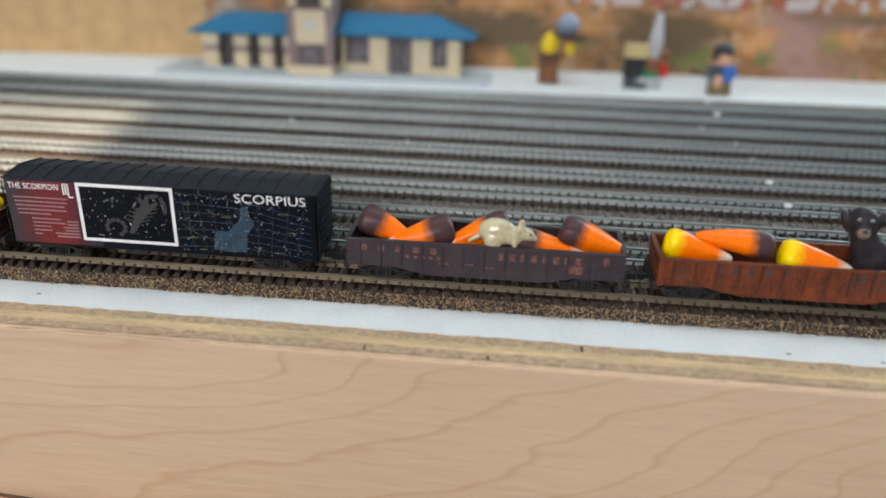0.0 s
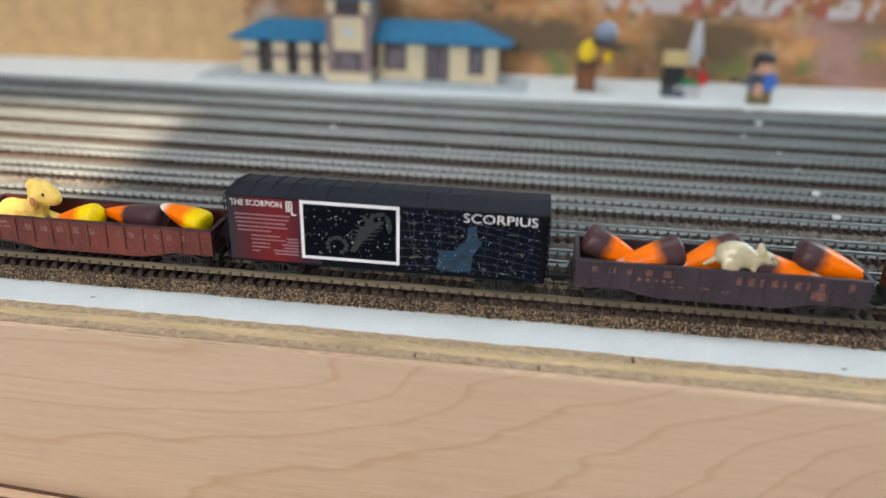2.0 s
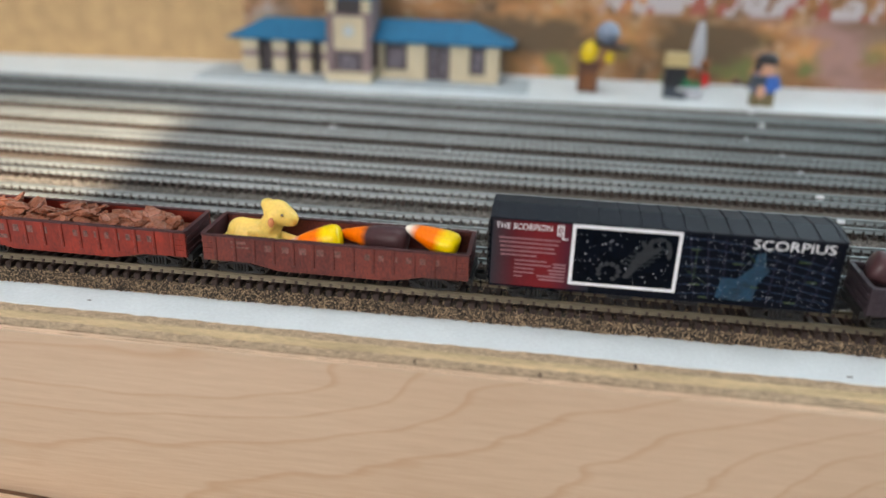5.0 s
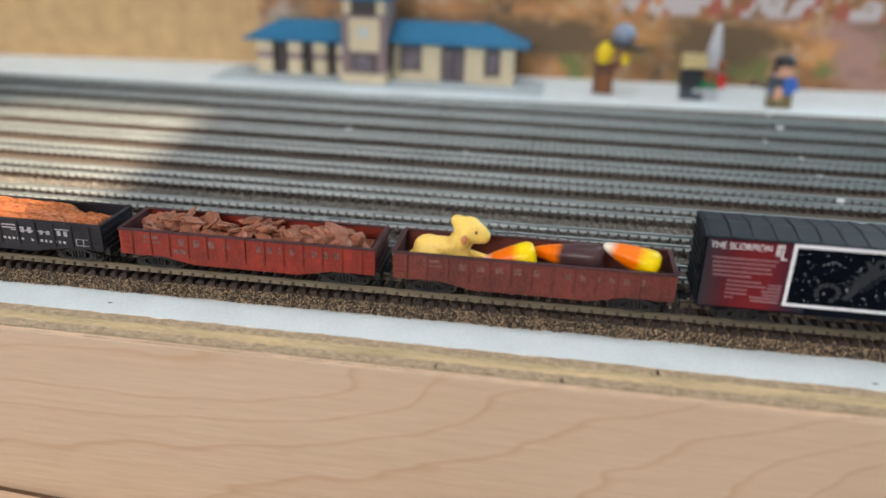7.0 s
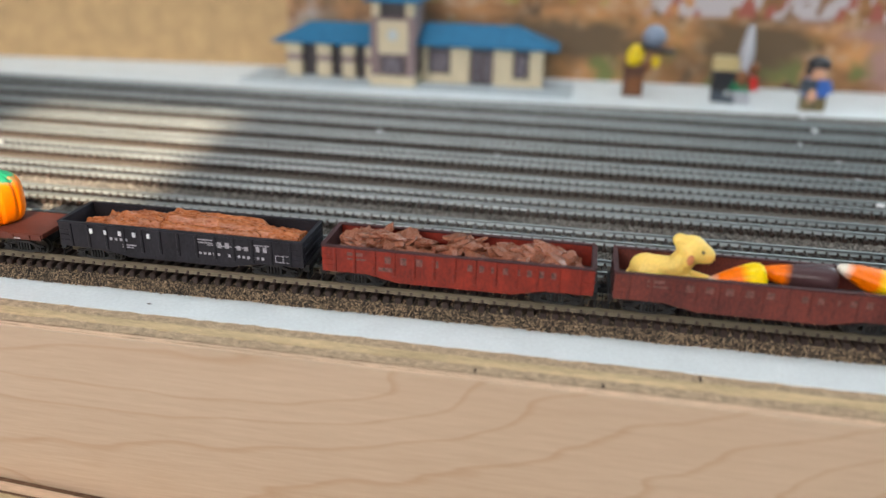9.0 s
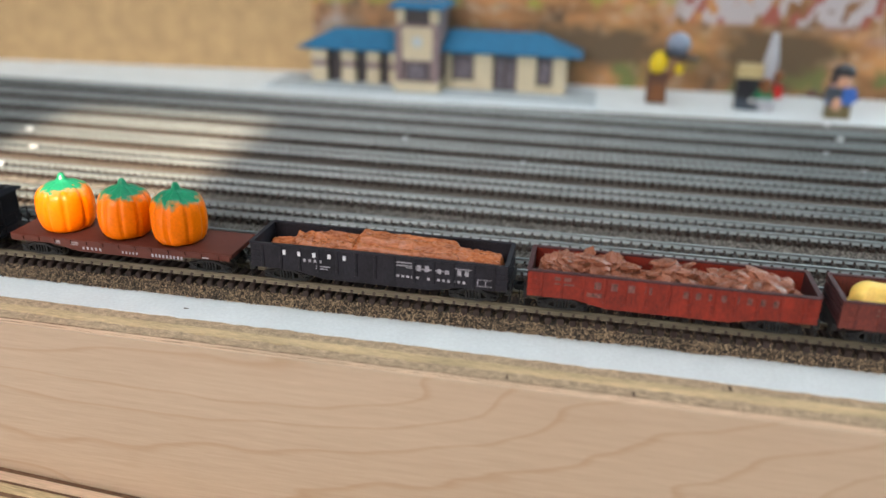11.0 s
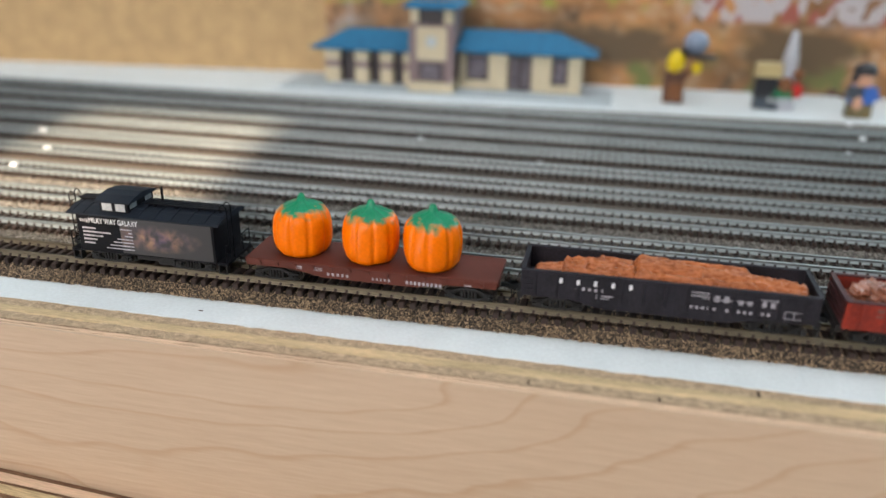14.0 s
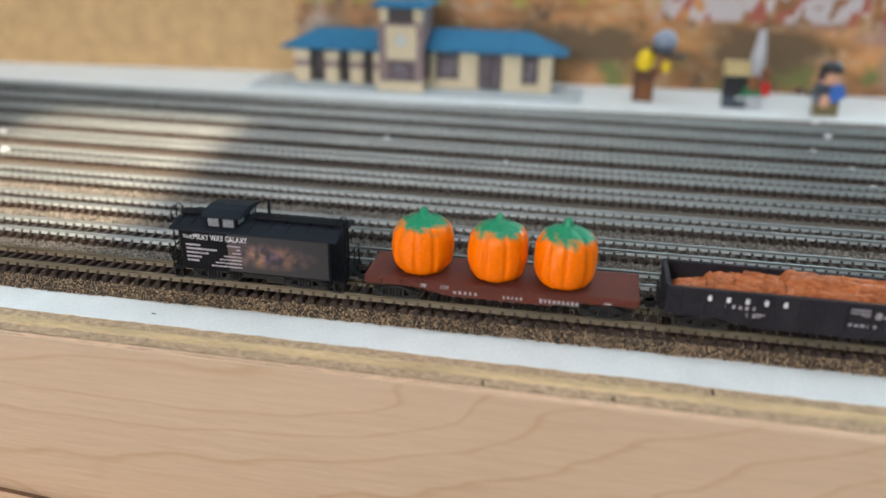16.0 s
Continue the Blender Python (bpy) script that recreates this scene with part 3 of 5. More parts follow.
for d in ((-1000, 1000, 400, 440), (-1000, 1000, -440, -400), (-1000, -950, -400, 400), (950, 1000, -400, 400)):
    box(bm, d[0], d[1], -12, 3, d[2], d[3])
part("window_frame", bm, M_FRAME, w2)
slab("wall_north", -2.1, 2.1, 1.3, 1.4, -0.95, 1.55, M_WALL, "plain blue-grey painted room wall")
# south wall, with an added high opening sized to lay sun across the yard
WX0, WX1, WZ0, WZ1 = -0.078, 0.064, 1.318, 1.515
for k, (a, c, e, g) in enumerate(((-2.1, WX0, -0.95, 1.55), (WX1, 2.1, -0.95, 1.55), (WX0, WX1, -0.95, WZ0), (WX0, WX1, WZ1, 1.55))):
    slab("wall_south", a, c, -2.1, -2.0, e, g, M_WALL, "plain blue-grey painted room wall round the added sun opening")
win = thing("window_1", "added narrow high opening with a white frame, shaping the sun patch", "window", kind="structure", at=pose(0, -2.1, 0))
bm = bmesh.new()
box(bm, WX0 * 1000 - 30, WX0 * 1000, -25, -2, WZ0 * 1000 - 30, WZ1 * 1000 + 30)
box(bm, WX1 * 1000, WX1 * 1000 + 30, -25, -2, WZ0 * 1000 - 30, WZ1 * 1000 + 30)
box(bm, WX0 * 1000, WX1 * 1000, -25, -2, WZ1 * 1000, WZ1 * 1000 + 30)
box(bm, WX0 * 1000, WX1 * 1000, -25, -2, WZ0 * 1000 - 30, WZ0 * 1000)
part("window_frame", bm, M_FRAME, win)

# ---------------------------------------------------------------- layout board and its plywood front
layout = thing("layout_board", "white-painted layout board with a raw plywood front edge", "layout board", kind="structure")
bm = bmesh.new()
box(bm, -900, 700, -25, 460, -15, 0)
part("board_top", bm, M_WHITE, layout, "white-painted board top")


def ragged_strip(y0, y1, z, drop, seed, rough):
    """A ply of the cut edge: a long strip with an uneven sawn top."""
    rnd = random.Random(seed)
    bm = bmesh.new()
    n = 240
    rows = []
    for i in range(n + 1):
        x = -620 + i * 900 / n
        w = 0.12 * math.sin(x * 0.021 + seed) + rnd.uniform(-1, 1) * rough
        zz = z + rnd.uniform(-1, 1) * rough
        rows.append([bm.verts.new((x * MM, yy * MM, q * MM)) for yy, q in
                     ((y0 - w * 0.2, -drop), (y0, zz), (y1, zz + rnd.uniform(-1, 1) * rough * 0.6), (y1, -drop))])
    for a, c in zip(rows, rows[1:]):
        for i in range(3):
            bm.faces.new((a[i], c[i], c[i + 1], a[i + 1]))
    return bm


for y0, y1, z, mat, lab, rg in ((-29.6, -25.05, -0.25, M_PLY_END, "rough end-grain ply", 0.22), (-33.6, -29.65, 0.0, M_PLY_LONG, "yellow long-grain ply", 0.09),
                                (-37.6, -33.65, -0.2, M_PLY_END, "rough end-grain ply", 0.22), (-38.3, -37.65, -0.22, M_PLY_DARK, "dark glue line", 0.12),
                                (-39.4, -38.35, -0.1, M_PLY_SKIN, "thin pale ply", 0.07), (-39.8, -39.45, -0.25, M_PLY_DARK, "dark glue line", 0.1),
                                (-41.0, -39.85, -0.1, M_PLY_SKIN, "thin pale ply", 0.06)):
    part("ply_layer", ragged_strip(y0, y1, z, 55, int(-y0 * 10), rg), mat, layout, lab)
bm = bmesh.new()
box(bm, -900, 700, -41.6, -41.05, -75, -0.05)
part("fascia_veneer", bm, M_BIRCH, layout, "pale birch veneer face with wandering figure lines")
# splits in the cut edge
for x, y, l in ((0.3, -27.6, 2.6), (-26.5, -36.6, 1.8), (-62, -36.0, 1.5)):
    bm = bmesh.new()
    box(bm, x - 0.35, x + 0.35, y - l / 2, y + l / 2, -0.3, 0.10)
    soften(bm, 0.12, 1)
    part("split", bm, M_HOLE, layout)
bm = bmesh.new()
for a in range(7):
    blob(bm, (66 + 1.3 * math.sin(a * 2.1), -41.65, -41.5 + 0.9 * math.cos(a * 2.9)), (0.9, 0.12, 0.45), u=8, v=5)
part("knot", bm, M_PLY_DARK, layout, "small dark chipped knot")
for x, y in ((-171, -19), (86, -26.0 + 3), (60, -22)):
    bm = bmesh.new()
    blob(bm, (x, y, 0), (1.0, 0.35, 0.08), u=8, v=5)
    part("paint_chip", bm, M_HOLE, layout)

# lower plywood frame piece in front of the fascia, top edge showing
lower = thing("lower_ply_board", "raw plywood board with a layered edge below the fascia", "plywood board", at=pose(-0.20, 0, -0.0605, 0, 3.6, 0))
for i, (y0, y1, z, mat) in enumerate(((-44.0, -41.9, -0.6, M_PLY_DARK), (-47.5, -44.05, 0, M_PLY_SKIN), (-49, -47.55, -0.4, M_PLY_DARK), (-52.5, -49.05, 0.1, M_PLY_LONG), (-54.5, -52.55, -0.3, M_PLY_DARK), (-60, -54.55, 0, M_PLY_LONG))):
    bm = bmesh.new()
    box(bm, -400, 300, y0, y1, -25, z)
    part("ply_layer", bm, mat, lower)

# ---------------------------------------------------------------- yard ground
def far_edge(x):
    """Back edge of the yard's ballast, where the white platform begins."""
    return 294 + 0.045 * x


bm = bmesh.new()
n = 60
lo = [bm.verts.new((x * MM, -8.0 * MM, 3.2 * MM)) for x in np.linspace(-880, 480, n)]
hi = [bm.verts.new((x * MM, far_edge(x) * MM, 3.2 * MM)) for x in np.linspace(-880, 480, n)]
lo2 = [bm.verts.new((x * MM, -8.0 * MM, 0.1 * MM)) for x in np.linspace(-880, 480, n)]
hi2 = [bm.verts.new((x * MM, (far_edge(x) + 3) * MM, 0.1 * MM)) for x in np.linspace(-880, 480, n)]
for i in range(n - 1):
    bm.faces.new((lo[i], lo[i + 1], hi[i + 1], hi[i]))
    bm.faces.new((lo2[i], lo2[i + 1], lo[i + 1], lo[i]))
    bm.faces.new((hi[i], hi[i + 1], hi2[i + 1], hi2[i]))
tagged(part("yard_ground", bm, M_YARD), "grey crushed-stone ballast of the model yard", "ground", kind="structure")


def shoulder(x):
    """Foot of the front ballast slope."""
    return -9.5 + 0.008 * x + 0.55 * noise.noise((x * 0.06, 0, 0)) + 0.35 * noise.noise((x * 0.3, 5, 0))


def stones(name, label, material, spots, seed, size=0.42):
    """Many small angular stones as one mesh; spots are x, y, z in millimetres."""
    rng = np.random.default_rng(seed)
    k = len(spots)
    base = np.array(((1, 0, 0), (-1, 0, 0), (0, 1, 0), (0, -1, 0), (0, 0, 1), (0, 0, -1)), float)
    tri = np.array(((0, 2, 4), (2, 1, 4), (1, 3, 4), (3, 0, 4), (2, 0, 5), (1, 2, 5), (3, 1, 5), (0, 3, 5)))
    ax = rng.uniform(0, 2 * np.pi, k)
    tilt = rng.uniform(-0.7, 0.7, k)
    sc = size * rng.uniform(0.55, 1.35, (k, 1, 3))
    v = base[None] * sc + rng.uniform(-0.12, 0.12, (k, 6, 3)) * size
    c, s = np.cos(ax)[:, None], np.sin(ax)[:, None]
    x, y, z = v[..., 0] * c - v[..., 1] * s, v[..., 0] * s + v[..., 1] * c, v[..., 2]
    ct, st = np.cos(tilt)[:, None], np.sin(tilt)[:, None]
    y, z = y * ct - z * st, y * st + z * ct
    v = np.stack((x, y, z), -1) + np.asarray(spots)[:, None]
    f = (tri[None] + 6 * np.arange(k)[:, None, None]).reshape(-1, 3)
    me = bpy.data.meshes.new(name)
    me.from_pydata((v.reshape(-1, 3) * MM).tolist(), [], f.tolist())
    me.materials.append(material)
    return tagged(new(name, me), label, "ballast", kind="stuff")


def spread(x0, x1, per_mm2, y_of, z_of, seed):
    rng = np.random.default_rng(seed)
    out = []
    for x in np.arange(x0, x1, 1.0):
        a, c = y_of(x)
        for _ in range(rng.poisson(max(0, c - a) * per_mm2)):
            u = rng.random()
            y = a + (c - a) * u
            out.append((x + rng.random(), y, z_of(u) + rng.uniform(-0.25, 0.25)))
    return out


bm = bmesh.new()
xs = np.linspace(-880, 480, 680)
rows = [[bm.verts.new((x * MM, y * MM, z * MM)) for y, z in ((-6.5, 2.8), (-8.3, 2.6), (shoulder(x), 0.15), (shoulder(x), -0.1))] for x in xs]
for a, c in zip(rows, rows[1:]):
    for i in range(3):
        bm.faces.new((a[i], c[i], c[i + 1], a[i + 1]))
tagged(part("roadbed", bm, M_CORK), "dark cork roadbed shoulder under brown ballast", "roadbed", kind="structure")
stones("ballast", "brown and black crushed-stone ballast along the front track", M_STONE,
       spread(-350, 180, 12.0, lambda x: (shoulder(x) - 0.3 - 0.5 * random.random(), -7.8), lambda u: 0.25 + 2.9 * min(1, u * 1.25), 3), 4, 0.255)
stones("ballast", "black and dark brown crushed-stone ballast along the front track", M_STONE_DARK,
       spread(-350, 180, 13.0, lambda x: (shoulder(x) - 0.3 - 0.5 * random.random(), -7.8), lambda u: 0.25 + 2.9 * min(1, u * 1.25), 13), 14, 0.265)
stones("ballast", "brown and black crushed-stone ballast along the front track", M_STONE,
       spread(-350, 180, 1.6, lambda x: (-7.6, 7.6), lambda u: 3.2, 5), 6, 0.30)

# ---------------------------------------------------------------- tracks
TRACKS = (0.0, 27.3, 55.5, 85.7, 115.7, 146.0, 174.7, 204.2, 233.5, 262.5)
RAIL_FORM = ((-1.0, 0.0), (1.0, 0.0), (1.0, 0.16), (0.72, 0.42), (0.50, 0.70), (0.38, 1.0), (0.34, 1.25), (0.48, 1.42), (0.50, 1.62), (0.46, 1.78), (0.36, 1.90), (0.2, 1.97), (-0.2, 1.97), (-0.36, 1.90), (-0.46, 1.78), (-0.50, 1.62), (-0.48, 1.42), (-0.34, 1.25), (-0.38, 1.0), (-0.50, 0.70), (-0.72, 0.42), (-1.0, 0.16))
bm = bmesh.new()
box(bm, -1.0, 1.0, -8.4, 8.4, -2.2, 0)
soften(bm, 0.3, 2)
for y in (-5.62, -4.28, 4.28, 5.62):
    box(bm, -0.42, 0.42, y - 0.42, y + 0.42, -0.05, 0.85)
tie_mesh = mesh_of("tie", bm, M_TIE, 50)
main_tie_mesh = tie_mesh.copy()
main_tie_mesh.materials[0] = M_TIE_MAIN
TIE_STEP = 3.83
for k, yc in enumerate(TRACKS):
    x0, x1 = -880, 470
    track = thing("railway_track" if k else "main_track", "nickel-silver model rails on brown plastic ties" + ("" if k else ", the track the train runs on"), "track",
                  group="parallel yard tracks", kind="structure", at=pose(0, yc * MM, RAIL - 0.002))
    for y in (-4.95, 4.95):
        bm = bmesh.new()
        along_x(bm, [(y + a, c) for a, c in RAIL_FORM], x0, x1)
        part("rail", bm, M_RAIL if k else M_RAIL_MAIN, track, smooth=50)
    rest = bmesh.new() if k >= 4 else None
    count = int((x1 - x0) / TIE_STEP)
    for i in range(count):
        x = x0 + i * TIE_STEP
        if k < 4:
            if -560 - 40 * k < x < 260 + 90 * k and x > x1 - 300 * TIE_STEP:
                o = new("tie", tie_mesh if k else main_tie_mesh)
                o.parent = track
                o.matrix_local = pose(x * MM, 0, 0)
        else:
            box(rest, x - 1.0, x + 1.0, -7.9, 7.9, -1.9, 0)
            for y in (-5.62, -4.28, 4.28, 5.62):
                box(rest, x - 0.42, x + 0.42, y - 0.42, y + 0.42, -0.05, 0.85)
    if rest:
        tagged(part("ties", rest, M_TIE, track), kind="stuff")

for k, (a, c) in enumerate(((8.0, 19.5), (35.2, 47.7), (63.4, 77.9))):
    stones("ballast", "grey and black crushed-stone ballast between the yard tracks", M_STONE_GREY,
           spread(-380 - 40 * k, 190 + 30 * k, 3.2 - 0.5 * k, lambda x: (a, c), lambda u: 3.5, 20 + k), 30 + k, 0.34 + 0.04 * k)

# small white marker blocks lying between the rails
bm = bmesh.new()
box(bm, -1.6, 1.6, -1.4, 1.4, 0, 1.5)
soften(bm, 0.3)
marker = mesh_of("marker_block", bm, M_MARK)
for x, y in ((-147, 183.5), (-78, 153), (97.5, 283.5), (96, 248), (80, 212.5), (91.3, 182), (92.5, 153), (91.7, 120), (91, 90), (-356, 147), (-330, 116), (-326, 87)):
    o = tagged(new("marker_block", marker), "small white marker block between yard rails", "marker", "white marker blocks")
    o.matrix_world = pose(x * MM, y * MM, 0.0055, 0, 0, (x * 7) % 40 - 20)

# ---------------------------------------------------------------- backdrop
bm = bmesh.new()
box(bm, -620, 0, 0, 4, 0, 80)
tan = tagged(part("tan_backdrop_board", bm, M_TAN), "plain tan fibre board behind the layout", "backdrop", kind="structure")
tan.matrix_world = pose(-0.275, 0.388, 0, 0, 0, 5.1)
bm = bmesh.new()
box(bm, 0.5, 720, -1.5, 4, 0, 80)
pic = tagged(part("scenery_backdrop", bm, M_PRINT), "printed desert hillside photograph on a board", "backdrop", kind="structure")
pic.matrix_world = pose(-0.275, 0.388, 0, 0, 0, 2.2)

# ---------------------------------------------------------------- station
st = thing("train_station", "cream model station with blue roofs and a clock tower", "model building", at=pose(0, 0, 0))


def hip_roof(x0, x1, y0, y1, z0, z1, in0, in1):
    bm = bmesh.new()
    ym = (y0 + y1) / 2
    a = [bm.verts.new((x * MM, y * MM, z * MM)) for x, y, z in
         ((x0, y0, z0), (x1, y0, z0), (x1, y1, z0), (x0, y1, z0), (x0, y0, z0 - 1.2), (x1, y0, z0 - 1.2), (x1, y1, z0 - 1.2), (x0, y1, z0 - 1.2), (x0 + in0, ym, z1), (x1 - in1, ym, z1))]
    for q in ((0, 1, 9, 8), (1, 2, 9), (2, 3, 8, 9), (3, 0, 8), (4, 5, 1, 0), (5, 6, 2, 1), (6, 7, 3, 2), (7, 4, 0, 3), (7, 6, 5, 4)):
        bm.faces.new([a[i] for i in q])
    return bm


def sblock(name, dims, mat, label="", bev=0.3):
    bm = bmesh.new()
    box(bm, *dims)
    if bev:
        soften(bm, bev, 1)
    return part(name, bm, mat, st, label)


sblock("base", (-290, -45, 318, 372, 0.02, 1.6), M_S_BASE, "pale grey paved base")
# Porch shade is put into this wall's colour with the dark trim material.
sblock("wall", (-259, -192, 352, 370, 1.6, 28), M_S_DARK, "porch wall coloured dark for the porch shade")
for x0, x1 in ((-262, -250), (-238, -227), (-218, -208), (-200, -186)):
    col = sblock("pier", (x0, x1, 346, 351, 1.6, 13), M_S_CREAM)
    bm = bmesh.new()
    box(bm, x0 + 0.2, x1 - 0.2, 346.2, 350.8, 13, 18)
    part("band", bm, M_S_STONE, col)
    bm = bmesh.new()
    box(bm, x0, x1, 346, 351, 18, 28)
    part("pier_top", bm, M_S_CREAM, col)
part("roof", hip_roof(-271, -190, 340, 376, 28, 41, 26, 0), M_S_ROOF, st, "blue shingle roof")
# right wing with two windows and a double door
sblock("wall", (-156, -68, 351, 370, 1.6, 30), M_S_STONE, "mauve wall behind the cream piers")
for x0, x1, z0, z1 in ((-157, -153, 1.6, 30), (-135.5, -121.5, 1.6, 30), (-103.5, -89.5, 1.6, 30), (-77.5, -67.5, 1.6, 30), (-153, -135.5, 1.6, 8), (-89.5, -77.5, 1.6, 7)):
    sblock("pier", (x0, x1, 347, 351, z0, z1), M_S_CREAM)
for x0, x1, z0, z1, nm in ((-152, -136.5, 8, 26, "window"), (-88.7, -78.2, 7, 26, "window"), (-119.8, -112.7, 1.7, 26, "door"), (-112.2, -105.0, 1.7, 26, "door")):
    w = sblock(nm, (x0, x1, 350, 351, z0, z1), M_S_DARK)
    bm = bmesh.new()
    box(bm, x0 + 1.4, x1 - 1.4, 349.6, 350, z0 + 1.5, z1 - 2)
    part("pane", bm, M_S_GLASS, w)
part("roof", hip_roof(-160, -57, 341, 378, 30, 43.5, 3, 30), M_S_ROOF, st, "blue shingle roof")
# tower
sblock("plinth", (-191, -158, 326, 372, 1.6, 8), M_S_CREAM, "cream plinth")
sblock("tower", (-189, -160, 331, 370, 8, 66), M_S_STONE, "mauve stone tower")
for x0, x1 in ((-191, -186), (-163.5, -158.5)):
    sblock("buttress", (x0, x1, 329, 334, 8, 47), M_S_STONE)
sblock("panel", (-186, -163.5, 330, 331, 24, 47), M_S_CREAM, "cream clock panel")
clock = bmesh.new()
tube(clock, (-174.8, 329.9, 37), (-174.8, 329.3, 37), 4, 4, seg=20)
part("clock_face", clock, M_S_BASE, st)
w = sblock("window", (-184, -166, 330, 331, 9, 22), M_S_DARK)
bm = bmesh.new()
box(bm, -181.5, -168.5, 329.6, 330, 10, 20.5)
part("pane", bm, M_S_GLASS, w)
sblock("louvre", (-184, -166, 330, 331, 49, 60), M_S_DARK, "dark louvre opening")
for x0, x1 in ((-190, -184), (-165.5, -159.5)):
    sblock("capital", (x0, x1, 329, 335, 50, 60), M_S_CREAM)
part("tower_roof", hip_roof(-195, -155, 325, 374, 61, 76, 18, 18), M_S_ROOF, st, "blue tower roof")


# ---------------------------------------------------------------- toy figures by the station, one mesh each
def figure(label, mats, build, x, y, turn=0):
    bm = bmesh.new()
    build(bm)
    return tagged(part("toy_figure", bm, mats, smooth=40, at=pose(x * MM, y * MM, 0.0002, 0, 0, turn)), label, "toy figure", "plastic toy figures")


def fig_a(bm):
    prism(bm, ((-7, 0), (7, 0), (6.2, 16), (8, 17), (6.5, 22), (-6.5, 22), (-8, 17), (-7.5, 15)), -4, 4, 0)
    prism(bm, ((-5, 2), (6, 2), (5, 14), (-4, 14)), -4.6, -4, 1)
    blob(bm, (-0.5, -1.5, 28.5), (6.2, 5.5, 8.2), 2, turn=(0, 14, 0))
    tube(bm, (6, -1, 20), (11.5, -3, 23.5), 2.4, 2.2, 1)
    blob(bm, (13.5, -3.5, 25), (3.4, 3, 4.2), 2)
    tube(bm, (13.5, -3, 33), (13.8, -3, 35), 12, 12.5, 3, 18)
    blob(bm, (11, -3, 42), (8.2, 8, 8), 4)


def fig_b(bm):
    box(bm, -9.5, -1, -4, 4, 0, 9, 0)
    box(bm, -1, 6, -5, 3, 0, 4, 0)
    prism(bm, ((-10.5, 8), (5, 8), (5, 22), (-10.5, 22)), -4.5, 4.5, 1)
    prism(bm, ((-11, 22), (6, 22), (5.2, 31), (-10.4, 31)), -5, 5, 2)
    box(bm, 4, 16, -4, 4, 0.5, 9, 6)
    prism(bm, ((1, 9), (15, 9), (13, 15), (4, 15)), -5.5, 3, 3)
    blob(bm, (9, -4, 17), (4.6, 3.5, 5.6), 4)
    blob(bm, (16.5, -2, 24), (3.6, 3.5, 4.4), 4)
    prism(bm, ((14, 9), (20, 9), (19.4, 18), (14.5, 18)), -4, 3, 5)
    tube(bm, (10.5, 2, 18), (10.5, 2, 34), 5, 5.2, 6)
    tube(bm, (10.5, 2, 34), (10.8, 2, 52), 5.2, 2.2, 6)


def fig_c(bm):
    box(bm, -7.5, -0.4, -4, 4, 0, 9.5, 0)
    box(bm, 0.4, 7.5, -4, 4, 0, 9.5, 0)
    prism(bm, ((-7.5, 9.5), (7.5, 9.5), (6, 21), (-6, 21)), -4, 4, 1)
    tube(bm, (6.4, -1, 20), (9, -3, 12), 2.5, 2.2, 1)
    tube(bm, (-6.4, -1, 20), (-9.5, -3, 14), 2.6, 2.3, 2)
    prism(bm, ((-8, 11), (0, 10), (0, 21), (-7, 21)), -4.6, -4, 2)
    blob(bm, (-2.5, -5, 10), (3.2, 2, 4.4), 3)
    tube(bm, (0, 0, 21), (0, 0, 29), 5, 5, 3, 16)
    blob(bm, (0, 0.8, 30.5), (7.5, 6.5, 5.2), 4)
    blob(bm, (-1.5, 1.5, 25.5), (6.2, 5, 4), 4)
    tube(bm, (-10, -3, 13), (-19, -4, 16), 1.2, 1.2, 5)
    blob(bm, (-19, -4, 16), (3.2, 2.5, 2.8), 5)


figure("brown toy figure with yellow head holding a black dish", [D_DARKBROWN, D_BROWN, D_YELLOW, D_BLACK, D_GREY], fig_a, -3, 348)
figure("black and tan toy figure beside a grey cone", [D_SLATE, D_BLACK, D_TAN, D_GREEN, D_BROWN, D_RED, D_PALEGREY], fig_b, 60, 344)
figure("toy figure with black hair, blue shirt and olive legs", [D_OLIVE, D_BLUE, D_SLATE, D_SKIN, D_BLACK, D_DARKBROWN], fig_c, 115, 333)


# ---------------------------------------------------------------- rolling stock
def wheelset_mesh():
    bm = bmesh.new()
    tube(bm, (0, -6.2, 0), (0, 6.2, 0), 0.5, 0.5, seg=8)
    for s in (-1, 1):
        tube(bm, (0, s * 3.7, 0), (0, s * 4.3, 0), 3.0, 3.0, seg=22)
        tube(bm, (0, s * 4.3, 0), (0, s * 5.5, 0), 2.6, 2.45, seg=22)
        for a in range(4):
            c, d = math.cos(a * math.pi / 2 + 0.5), math.sin(a * math.pi / 2 + 0.5)
            tube(bm, (c * 1.2, s * 5.45, d * 1.2), (c * 1.2, s * 5.62, d * 1.2), 0.35, 0.35, seg=6)
    return mesh_of("wheelset", bm, M_WHEEL, 40)


